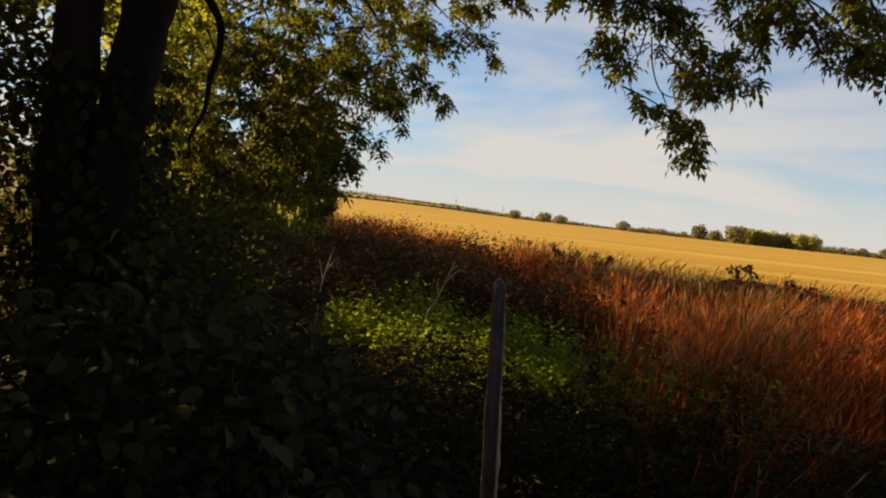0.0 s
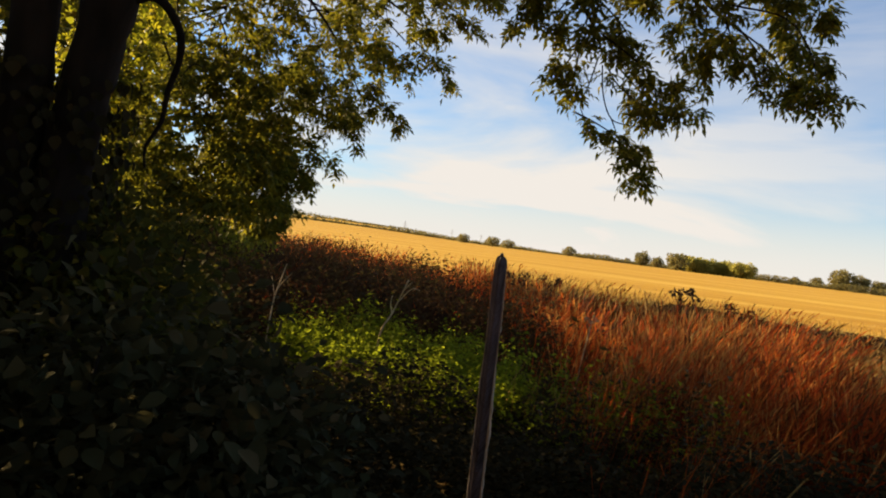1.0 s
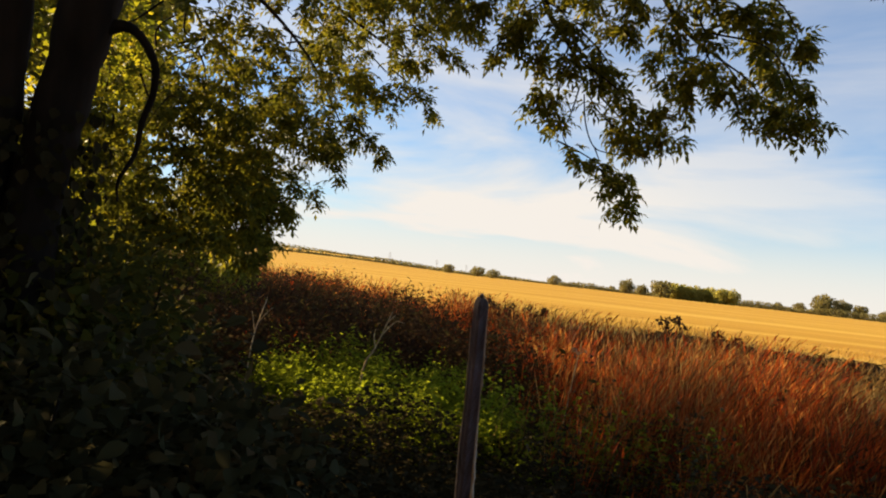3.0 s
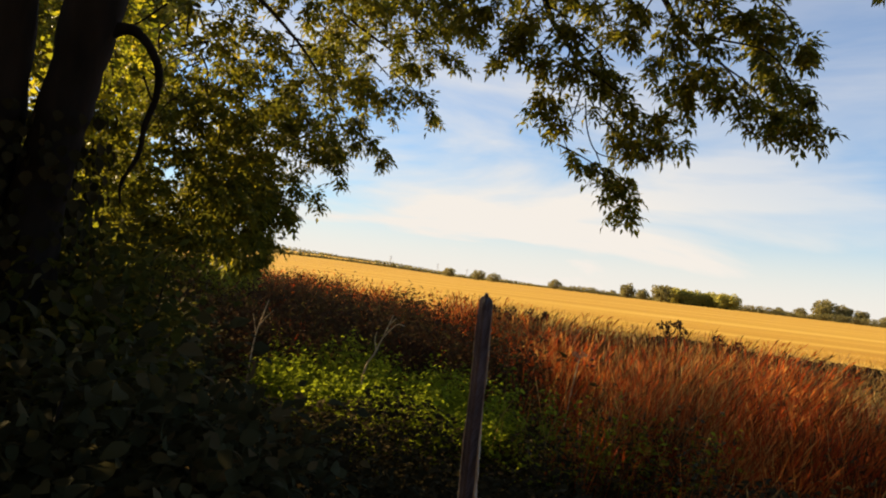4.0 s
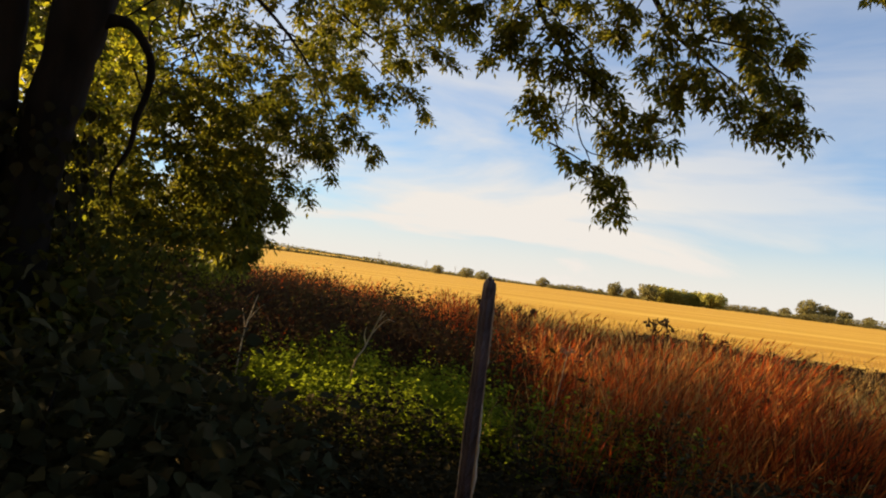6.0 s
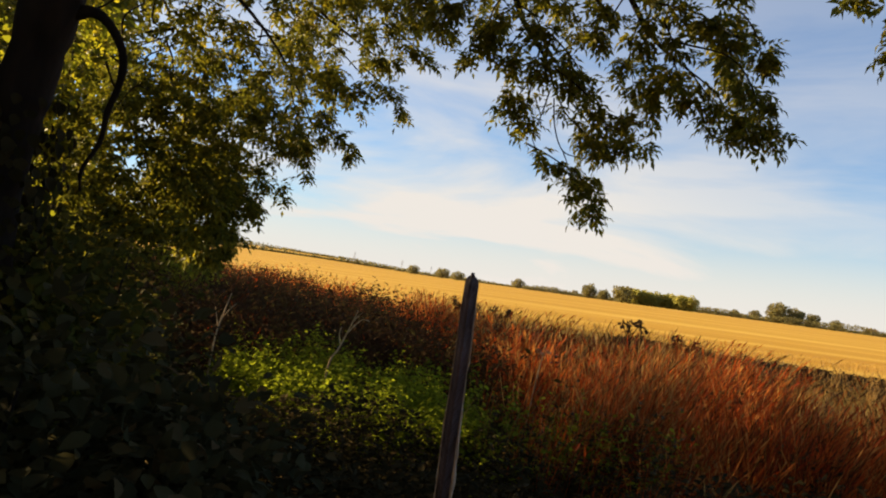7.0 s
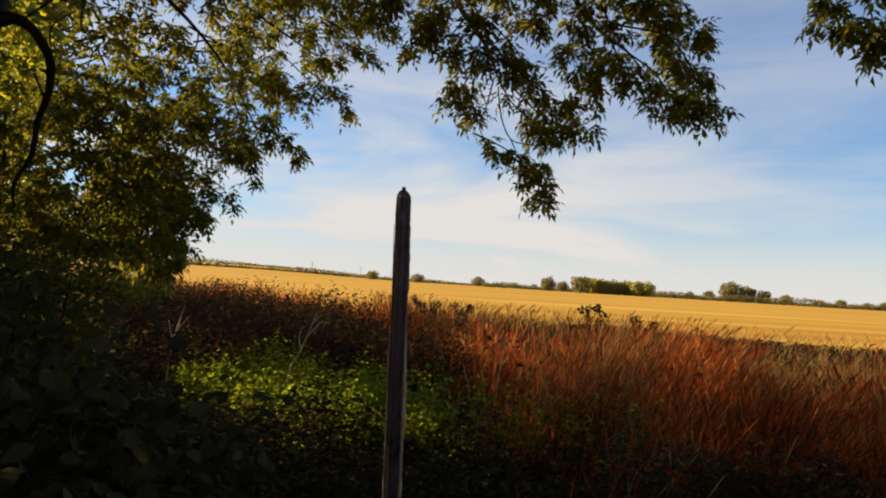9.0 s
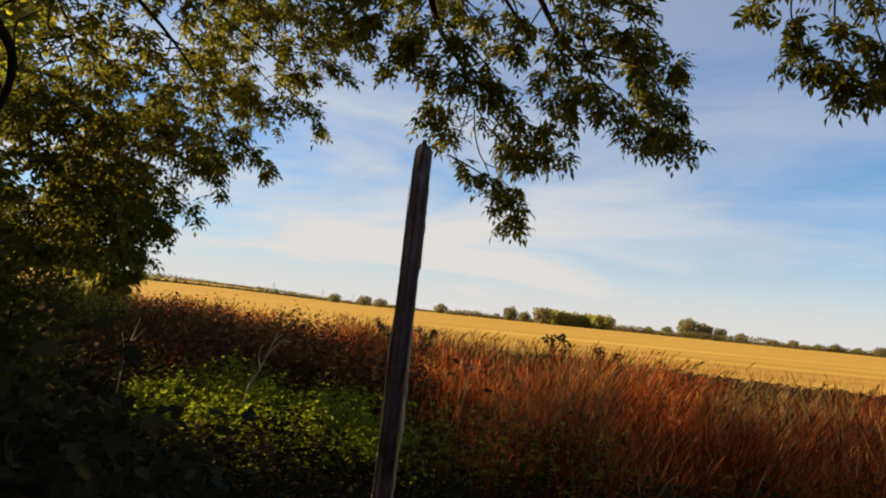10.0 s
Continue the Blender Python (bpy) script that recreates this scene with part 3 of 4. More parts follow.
def bush(name, label, material, blobs, leaf, seed, stems=5):
    rng = np.random.default_rng(seed)
    c0 = blobs[0][0]
    root = thing(name, (c0[0], c0[1], 0), label, "bush")
    P, H = [], []
    for c, r, n in blobs:
        p, h = tufts(rng, n, c, r, 8, 0.13, 0.3)
        P.append(p), H.append(h)
    P, H = np.concatenate(P), np.concatenate(H)
    ok = P[:, 2] > 0.03
    P, H = P[ok], H[ok]
    L = leaf * rng.uniform(0.6, 1.3, len(P))
    under("foliage", broad_leaf_mesh("foliage", P, H, rng.normal(0, 0.6, (len(P), 3)) + (0, 0, 1), L, L * rng.uniform(0.55, 0.85, len(P))), material, root)
    for k in range(stems):
        c, r, _ = blobs[k % len(blobs)]
        t = Vector((c[0] + rng.normal(0, r[0] * 0.4), c[1] + rng.normal(0, r[1] * 0.4), c[2] + r[2] * 0.7))
        f = Vector((c[0] + rng.normal(0, 0.15), c[1] + rng.normal(0, 0.15), -0.05))
        under("stem", tube("stem", [f, f.lerp(t, 0.5) + Vector(rng.normal(0, 0.08, 3)), t], [0.022, 0.014, 0.005], 6, 0.05, seed + k), BARK, root)
    return root


bush("hawthorn_bush", "dense dark green hawthorn bush beneath the ash tree", HEDGE_LEAF, (((-2.55, 4.75, 0.75), (0.8, 0.75, 0.95), 900), ((-3.7, 4.1, 1.5), (1.0, 1.0, 1.9), 1150), ((-2.2, 3.9, 0.75), (0.7, 0.6, 0.85), 500)), 0.07, 71, 9)
# unseen bush, added to keep sun off the near ground
bush("hawthorn_bush", "dark hawthorn bush added beside the path, out of view, for shade", HEDGE_LEAF, (((-3.4, 1.6, 1.8), (1.1, 1.4, 2.2), 520), ((-4.6, 3.0, 1.9), (1.2, 1.4, 2.1), 800), ((-3.2, -1.2, 1.4), (1.2, 1.5, 1.9), 420), ((-1.6, -2.4, 1.3), (1.3, 0.9, 1.7), 420)), 0.11, 73, 9)
# unseen bushes added at the back, which cut the skylight on the foreground
for x, y, h in ((0.6, -3.4, 4.2), (3.4, -4.0, 3.8), (6.2, -5.2, 4.0)):
    bush("hawthorn_bush", "tall hawthorn bush added behind the path to block skylight", HEDGE_LEAF, (((x, y, h * 0.45), (1.7, 1.0, h * 0.55), 520),), 0.1, int(90 + x * 10), 5)
# unseen tree, added where its crown shades the near grass
bush("shade_hawthorn", "tall hawthorn tree added out of view beyond the ash for shade", HEDGE_LEAF, (((-8.3, 7.15, 5.2), (1.1, 0.95, 1.7), 330), ((-8.0, 6.1, 5.5), (1.2, 1.1, 1.9), 480), ((-8.4, 8.4, 7.1), (1.2, 0.8, 1.0), 220)), 0.15, 72, 8)
bush("hawthorn_bush", "dark green hawthorn further along the hedge", HEDGE_LEAF, (((-6.0, 14.2, 1.2), (1.5, 0.8, 1.35), 420), ((-7.6, 15.0, 1.4), (1.4, 0.8, 1.5), 320)), 0.1, 76, 5)
bush("hawthorn_bush", "low dark hawthorn beside the trunk", HEDGE_LEAF, (((-5.2, 8.0, 0.75), (1.3, 1.2, 0.95), 420), ((-4.4, 6.3, 0.8), (0.9, 0.9, 1.0), 320)), 0.07, 75, 6)
# row added behind the ash, hidden from the stand, to shade the left verge
for k in range(8):
    c = strip(-8.6, 12.5 + 4.2 * k)
    bush("hawthorn_bush", "tall hawthorn added along the field hedge to shade the verge", HEDGE_LEAF, (((c.x, c.y, 1.9), (1.2, 2.2, 2.2), 420),), 0.17, 140 + k, 4)
bush("field_maple", "slender maple with sunlit yellow leaves behind the ash", YELLOW_LEAF, (((-4.9, 8.9, 3.9), (0.9, 0.7, 1.3), 210), ((-4.8, 8.7, 3.0), (0.7, 0.6, 0.7), 90), ((-4.9, 8.6, 2.5), (0.8, 0.6, 0.8), 120)), 0.10, 77, 6)
bush("field_maple", "small maple bush turning yellow at the hedge's end", YELLOW_LEAF, (((-4.4, 13.6, 0.8), (0.6, 0.7, 0.85), 220), ((-5.3, 14.0, 1.1), (0.8, 0.8, 1.2), 220)), 0.07, 79)
bush("bramble_mound", "low dark mound of bramble and ivy leaves in shade", BRAMBLE_LEAF, (((-1.15, 2.3, 0.45), (0.85, 0.75, 0.85), 800), ((-1.9, 1.8, 0.5), (0.8, 0.8, 0.8), 420), ((-2.1, 4.6, 0.25), (0.95, 0.9, 0.5), 420), ((-2.9, 6.8, 0.5), (0.6, 0.75, 0.65), 340), ((-0.78, 2.55, 0.3), (0.42, 0.45, 0.65), 240)), 0.068, 83)

# ---- verge plants ----


def blades(name, foot, height, width, lean, material, label, category, rng, heads=True):
    """Bent grass blades, each with a loose seed head of slim flakes."""
    n = len(foot)
    h, w = height[:, None], width[:, None]
    ang = rng.uniform(0, 2 * np.pi, n)
    side = np.stack([np.cos(ang), np.sin(ang), 0 * ang], 1)
    bend = np.stack([np.cos(ang + 1.3), np.sin(ang + 1.3), 0 * ang], 1) * rng.uniform(0.05, 0.58, (n, 1)) * h + np.array(lean) * h
    up = np.array([0, 0, 1.0])
    mid = foot + up * h * 0.55 + bend * 0.3
    tip = foot + up * h + bend
    v = np.stack([foot - side * w, foot + side * w, mid + side * w * 0.8, mid - side * w * 0.8, tip], 1)
    f = [np.array([[0, 1, 2], [0, 2, 3], [3, 2, 4]])]
    m = 5
    if heads:
        ax = unit(tip - mid)
        hd = rng.uniform(0.07, 0.19, (n, 1))
        a0 = tip - ax * hd
        s2 = np.cross(ax, side)
        hw = w * rng.uniform(1.0, 2.4, (n, 1))
        v = np.concatenate([v, np.stack([a0 + s2 * hw, a0 + ax * hd * 1.5 + s2 * hw * 0.6, a0 - s2 * hw, a0 + ax * hd * 1.2 - s2 * hw], 1)], 1)
        f.append(np.array([[4, 5, 6], [4, 8, 7]]))
        m = 9
    f = np.concatenate(f)
    F = (np.arange(n)[:, None, None] * m + f).reshape(-1, 3)
    return tagged(add(name, fast_mesh(name, v.reshape(-1, 3), F), material), label, category, kind="stuff")


def scatter_strip(rng, n, s0, s1, k0, k1, keep):
    s, k = rng.uniform(s0, s1, n), rng.uniform(k0, k1, n)
    x = 7 + s * 0.868 - k * 0.496
    y = 5 + s * 0.496 + k * 0.868
    ok = keep(x, y, rng.uniform(0, 1, n))
    return np.stack([x[ok], y[ok], np.full(ok.sum(), -0.05)], 1)


def nettle_zone(x, y):
    return ((x + 0.28 + 0.42 * (y - 6)) / 1.2) ** 2 + ((y - 6.7) / 1.55) ** 2 < 1


def dock_zone(x, y):
    return (x < 1.2 - 0.22 * (y - 8)) & (y > 7.4) & ((x - 7) * 0.868 + (y - 5) * 0.496 < -0.9)


def docks():
    """Dark withered weeds between the nettles and the grass."""
    rng = np.random.default_rng(14)
    P = scatter_strip(rng, 30000, -9.8, -0.5, -2, 38, lambda x, y, u: dock_zone(x, y) & (u < np.clip(11 / np.hypot(x, y), 0.2, 1)))
    h = rng.uniform(0.6, 1.2, len(P)) * np.array([0.92 + 0.4 * noise.noise(Vector((a * 0.8, c * 0.8, 2))) for a, c, _ in P])
    per = 12
    q = np.tile(np.linspace(0.2, 1, per), len(P))
    a = rng.uniform(0, 6.28, len(q))
    out = np.stack([np.cos(a), np.sin(a), rng.uniform(0.0, 1.2, len(q))], 1)
    lean = np.repeat(rng.normal(0, 0.12, (len(P), 2)), per, 0) * q[:, None]
    A = np.repeat(P, per, 0) + np.column_stack([lean, np.repeat(h, per) * q]) + out * 0.03
    L = rng.uniform(0.06, 0.15, len(q)) * (1.2 - 0.5 * q)
    tagged(add("dock_weeds", leaf_mesh("dock_weeds", A, out, rng.normal(0, 0.6, (len(q), 3)) + (0, 0, 1), L, L * 0.38), DOCK_LEAF), "dark brown withered dock weeds beside the hedge", "weeds", kind="stuff")


def verge():
    rng = np.random.default_rng(5)

    def keep(x, y, u):
        d = np.hypot(x, y)
        clump = np.array([noise.noise(Vector((a * 1.7, c * 1.7, 0))) + 0.5 * noise.noise(Vector((a * 0.5, c * 0.5, 7))) for a, c in zip(x, y)])
        return (d > 2.5) & (u < np.clip(9 / d, 0.12, 1) * (0.34 + 2.4 * clump)) & ~nettle_zone(x, y) & ((x > -0.6) | (y > 6)) & (~dock_zone(x, y) | (u < 0.008)) & ((((x - 1.0) / 0.8) ** 2 + ((y - 4.9) / 1.1) ** 2 > 1) | (u < 0.12)) & ((x > 0.8) | (y > 7.5)) & ((np.hypot(x, y) > 4.4) | (u < 0.1)) & (np.hypot(x - 2.35, y - 2.7) > 0.35)
    P = np.concatenate([scatter_strip(rng, 720000, -6.6, 0.2, -8, 42, keep), scatter_strip(rng, 42000, 0.0, 1.8, -10, 9, keep)])
    d = np.hypot(P[:, 0], P[:, 1])
    tall = np.array([0.84 + 0.38 * noise.noise(Vector((a * 0.7, c * 0.7, 9))) + 0.58 * noise.noise(Vector((a * 2.2, c * 2.2, 5))) for a, c, _ in P])
    blades("red_grass", P, np.minimum(rng.uniform(0.45, 1.1, len(P)) * tall, 1.12) * np.where((P[:, 0] - 7) * 0.868 + (P[:, 1] - 5) * 0.496 > -0.1, 0.72, 1.0) * (1 + 0.14 * np.clip((P[:, 0] - P[:, 1]) / 4, 0, 1)) * (1 + 0.10 * rng.normal(0, 1, len(P)).clip(-1, 1.4)), rng.uniform(0.0014, 0.0032, len(P)) * np.clip(d / 6, 0.7, 3), (0.20, 0.03, 0), GRASS,
           "tall dry red-brown grass along the field's edge", "grass", rng)
    # stubble stalks in drill rows
    n = 60000
    x, y = rng.uniform(-8, 30, n), np.round(rng.uniform(5, 34, n) / 0.25) * 0.25 + rng.normal(0, 0.02, n)
    ok = (x - 7) * 0.868 + (y - 5) * 0.496 > rng.uniform(3.6, 7.5, n)
    P = np.stack([x[ok], y[ok], np.zeros(ok.sum()) - 0.02], 1)
    blades("stubble", P, rng.uniform(0.06, 0.15, len(P)), rng.uniform(0.003, 0.008, len(P)), (0.1, 0, 0), STRAW, "short cut straw stubble in rows", "stubble", rng, False)


def nettles():
    rng = np.random.default_rng(8)
    n = 2600
    x, y = rng.uniform(-3.2, 1.4, n), rng.uniform(4.0, 8.4, n)
    ok = nettle_zone(x, y)
    x, y = x[ok], y[ok]
    x, y = np.concatenate([x, rng.uniform(0.6, 2.0, 80)]), np.concatenate([y, rng.uniform(4.4, 6.4, 80)])
    h = rng.uniform(0.32, 0.72, len(x)) * np.array([1 + 0.55 * noise.noise(Vector((p * 1.6, q * 1.6, 4))) for p, q in zip(x, y)])
    per = 30
    q = np.tile(np.linspace(0.2, 1.0, per), len(x))
    X, Y, Hh = np.repeat(x, per), np.repeat(y, per), np.repeat(h, per)
    lean = np.repeat(rng.normal(0, 0.12, (len(x), 2)), per, 0)
    a = rng.uniform(0, 6.28, len(X))
    out = np.stack([np.cos(a), np.sin(a), rng.uniform(-0.7, 0.5, len(X))], 1)
    P = np.stack([X + lean[:, 0] * q, Y + lean[:, 1] * q, Hh * q], 1) + out * 0.02 + rng.normal(0, 0.025, (len(X), 3))
    L = rng.uniform(0.03, 0.075, len(X)) * (1.15 - 0.4 * q)
    tagged(add("nettles", broad_leaf_mesh("nettles", P, out, rng.normal(0, 0.6, (len(X), 3)) + (0, 0, 1), L, L * 0.5), NETTLE_LEAF), "bright green patch of nettles in the sun", "nettles", kind="stuff")


def shaded_weeds():
    """Low weeds and dead leaves in front of the nettles, coloured dark to stand in for shade."""
    rng = np.random.default_rng(44)
    n = 95000
    x, y = rng.uniform(-2.8, 5.6, n), rng.uniform(1.2, 5.6, n)
    ok = (np.hypot(x, y) > 1.5) & ((x < 0.9) | (np.hypot(x, y) < 5.2)) & (np.hypot(x - 2.42, y - 2.75) > 0.3)
    x, y = x[ok], y[ok]
    top = np.where(x < 0.9, np.where(y > 3.4, 1.5, 1.0), np.where((x > 1.2) & (np.hypot(x, y) < 4.5), 1.8, 1.4)) * np.array([0.3 + 0.25 * noise.noise(Vector((a * 1.3, c * 1.3, 6))) for a, c in zip(x, y)])
    P = np.stack([x, y, rng.uniform(0, 1, len(x)) * np.maximum(top, 0.08)], 1)
    a = rng.uniform(0, 6.28, len(x))
    out = np.stack([np.cos(a), np.sin(a), rng.uniform(-0.4, 0.7, len(x))], 1)
    L = rng.uniform(0.03, 0.065, len(x))
    tagged(add("ground_weeds", broad_leaf_mesh("ground_weeds", P, out, rng.normal(0, 0.6, (len(x), 3)) + (0, 0, 1), L, L * 0.55), SHADE_TONED_LEAF), "low weeds and dead leaves, coloured dark to stand in for shade", "weeds", kind="stuff")


def loose_growth():
    """Pale straw stems standing over the grass, and leafy weeds scattered in it, dark like its shaded bases."""
    rng = np.random.default_rng(52)
    P = scatter_strip(rng, 60000, -5.6, 0.5, -7, 30, lambda x, y, u: (np.hypot(x, y) > 5.2) & (x > 0.3) & ~dock_zone(x, y) & (u < np.clip(6 / np.hypot(x, y), 0.15, 1) * (0.10 + 1.3 * np.sin(x * 2.1 + y) * np.sin(y * 1.7) + 1.1 * ((x - 7) * 0.868 + (y - 5) * 0.496 > -1.9) * (x < 0.8 * y))))
    blades("straw_grass", P, rng.uniform(0.75, 1.2, len(P)), rng.uniform(0.0012, 0.0026, len(P)), (0.16, 0.03, 0), PALE_GRASS, "thin pale straw-coloured grass stems with seed heads", "grass", rng)
    c = scatter_strip(rng, 1500, -6.6, -0.3, -7, 17, lambda x, y, u: (np.hypot(x, y) > 3.6) & (x > 0.6))
    per = 90
    r, h = np.repeat(rng.uniform(0.16, 0.34, len(c)), per), np.repeat(rng.uniform(0.22, 0.72, len(c)) * np.where(np.hypot(c[:, 0], c[:, 1]) < 5.6, 1.15, 0.9) * np.where(np.arange(len(c)) % 11 == 0, 1.5, 1.0), per)
    o = rng.normal(0, 0.55, (len(r), 2)) * r[:, None]
    q = rng.uniform(0.1, 1, len(r))
    A = np.repeat(c, per, 0) + np.column_stack([o * (1.1 - 0.6 * q[:, None]), h * q])
    a = rng.uniform(0, 6.28, len(r))
    out = np.stack([np.cos(a), np.sin(a), rng.uniform(-0.2, 1.0, len(r))], 1)
    L = rng.uniform(0.03, 0.075, len(r))
    tagged(add("verge_shade_weeds", leaf_mesh("verge_shade_weeds", A, out, rng.normal(0, 0.6, (len(r), 3)) + (0, 0, 1), L, L * 0.42), VERGE_SHADE_LEAF), "clumps of olive weeds, dark like the shade at the red grass's bases", "weeds", kind="stuff")


def headland_shade():
    """Low dark weeds and clods standing in for the tree shadow on the rough strip beyond the grass, thickest along its
    far edge.
    """
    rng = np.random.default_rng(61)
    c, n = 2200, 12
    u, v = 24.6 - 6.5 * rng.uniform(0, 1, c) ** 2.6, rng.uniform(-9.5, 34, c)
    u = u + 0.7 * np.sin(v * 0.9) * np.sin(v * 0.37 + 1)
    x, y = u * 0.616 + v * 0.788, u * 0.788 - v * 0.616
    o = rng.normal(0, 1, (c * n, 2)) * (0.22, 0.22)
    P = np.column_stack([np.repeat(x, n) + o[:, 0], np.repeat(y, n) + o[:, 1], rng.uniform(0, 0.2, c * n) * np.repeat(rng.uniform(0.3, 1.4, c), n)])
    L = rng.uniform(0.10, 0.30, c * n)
    tagged(add("headland_shade_weeds", leaf_mesh("headland_shade_weeds", P, rng.normal(0, 1, (c * n, 3)) * (1, 1, 0.25), rng.normal(0, 0.4, (c * n, 3)) + (0, 0, 1), L, L * 0.5), SHADOW_BAND_LEAF), "low dark brown weeds standing in for the tree shadow on the field", "weeds", kind="stuff")


verge()
loose_growth()
headland_shade()
shaded_weeds()
docks()
nettles()


def batten(name, top, axis, lengths, halves, seed):
    """A sawn length of wood with four worn faces and a chamfered head."""
    rng = np.random.default_rng(seed)
    axis = axis.normalized()
    s1 = axis.cross(Vector((0.82, 0.57, 0))).normalized()
    s2 = axis.cross(s1)
    ring = [(-1, -0.72), (-0.72, -1), (-0.1, -0.96), (0.72, -1), (1, -0.72), (0.95, 0.1), (1, 0.72), (0.72, 1), (0.1, 0.95), (-0.72, 1), (-1, 0.72), (-0.95, 0)]
    wear = rng.normal(0, 0.03, len(ring))
    V, F, m = [], [], len(ring)
    for d, h in zip(lengths, halves):
        wear = wear * 0.8 + rng.normal(0, 0.03, m)
        for (u, v), q in zip(ring, wear):
            V.append(top - axis * d + (s1 * u + s2 * v) * h * (1 + q))
    for i in range(len(lengths) - 1):
        for j in range(m):
            k = (j + 1) % m
            F.append((i * m + j, i * m + k, (i + 1) * m + k, (i + 1) * m + j))
    F.append(tuple(range(m)))
    F.append(tuple(range(len(V) - 1, len(V) - 1 - m, -1)))
    me = bpy.data.meshes.new(name)
    me.from_pydata([tuple(v) for v in V], [], F)
    return me


def stake():
    """The slim weathered stake with a chamfered head and pale split edges coloured as sunlit rims."""
    top, axis = Vector((0.0236, 0.5354, 1.5752)), Vector((-0.042, -0.62, 1.0)).normalized()
    foot = top - axis * 1.9
    root = thing("wooden_stake", (foot.x, foot.y, 0), "slim weathered dark wooden stake leaning in the verge", "stake")
    wood = rough_material("weathered_wood", (0.012, 0.008, 0.011), (0.15, 0.105, 0.115), 60, (1, 1, 0.12), 0.8, 0.5, 0.5)
    q = np.concatenate([[0.0, 0.0015, 0.004, 0.008], np.linspace(0.02, 1.9, 60)])
    half = np.interp(q, [0, 0.0015, 0.004, 0.008, 0.1, 0.3, 0.5, 1.9], [0.0024, 0.0036, 0.0045, 0.0049, 0.0053, 0.0066, 0.0077, 0.0098])
    under("shaft", batten("shaft", top, axis, q, half, 3), wood, root)
    # split wood kept extra pale, so its edges read as catching sun
    pale = rough_material("lit_split_wood", (0.26, 0.18, 0.12), (0.70, 0.56, 0.42), 50, (1, 1, 0.2), 0.6, 0.8, 0.1)
    side = axis.cross(Vector((0, 1, 0))).normalized()
    for k, (w, a0, a1, r) in enumerate(((1, 0.004, 0.17, 0.0010), (1, 0.10, 0.62, 0.0028), (-1, 0.03, 0.30, 0.0006), (-1, 0.26, 0.8, 0.0010))):
        pts = []
        for t in np.linspace(0, 1, 9):
            d = a0 + (a1 - a0) * t
            pts.append(top - axis * d - side * w * 1.24 * float(np.interp(d, q, half)) + side * 0.0006 * math.sin(11 * t + k) - Vector((0, 0.001, 0)))
        under("lit_split_edge", tube("lit_split_edge", pts, [r * 0.3, r * 0.8, r, r * 0.7, r * 1.2, r, r * 1.3, r * 0.8, r * 0.3], 6, 0.3, 40 + k), pale, root, "pale worn edge of split wood, coloured bright as a sunlit rim")
    under("cap", tube("cap", [top - axis * 0.001, top + axis * 0.003], [0.0020, 0.0016], 8), wood, root)


stake()


def dead_stalk(name, label, pts, side, seed, r=0.008):
    root = thing(name, (pts[0].x, pts[0].y, 0), label, "dried plant")
    under("stem", tube("stem", pts, np.linspace(r, r * 0.45, len(pts)), 6, 0.06, seed), DEAD_STEM, root)
    for k, s in enumerate(side):
        under("twig", tube("twig", s, np.linspace(r * 0.6, r * 0.25, len(s)), 5, 0.06, seed + k), DEAD_STEM, root)
    return root


def down(p):
    return Vector((p.x, p.y, -0.05))


D = 6.5
dead_stalk("dead_stalk", "pale dry forked stalk standing in the nettles", [down(b(-6.7, -9.5, D)), *at(D, (-6.5, -9.0), (-5.8, -7.3), (-5.3, -6.0), (-4.6, -4.0))], [at(D, (-5.3, -6.0), (-4.6, -5.1), (-4.1, -4.7), (-3.5, -4.8)), at(D, (-5.7, -7.0), (-5.9, -6.1), (-5.8, -5.5)), at(D, (-4.9, -4.9), (-4.3, -4.2))], 91, 0.012)
dead_stalk("dead_stalk", "thin pale dry stalk beside the hawthorn", [down(b(-16, -9, 7)), b(-15.7, -7.5, 7), b(-15.2, -5, 7), b(-14.9, -3.8, 7)], [[b(-15.5, -6, 7), b(-14.8, -5, 7), b(-14.4, -4.6, 7)], [b(-15.6, -6.6, 7), b(-16, -5, 7)]], 95, 0.010)

# ---- distance ----


def far_tree(az, d, w, h, seed, n=1100, leaf=HAZED_LEAF):
    rng = np.random.default_rng(seed)
    p0 = bearing(az, 0, d)
    foot = Vector((p0.x, p0.y, 0))
    root = thing("field_tree", foot, "distant rounded green tree at the field's end", "tree", "distant trees")
    under("trunk", tube("trunk", [foot, foot + Vector((0, 0, h * 0.5))], [w * 0.05, w * 0.02], 5), BARK, root)
    c = np.array([foot.x, foot.y, h * 0.52])
    d3 = unit(rng.normal(0, 1, (n, 3)))
    lump = 1 + 0.22 * np.sin(d3[:, :1] * 5 + seed) * np.cos(d3[:, 2:] * 4 + seed * 2)
    P = c + d3 * lump * rng.uniform(0.05, 1, (n, 1)) ** 0.5 * (w * 0.5, w * 0.5, h * 0.5)
    L = rng.uniform(0.08, 0.16, n) * h
    under("crown", leaf_mesh("crown", P, d3 + rng.normal(0, 0.7, (n, 3)), rng.normal(0, 1, (n, 3)), L, L * 0.8), leaf, root)


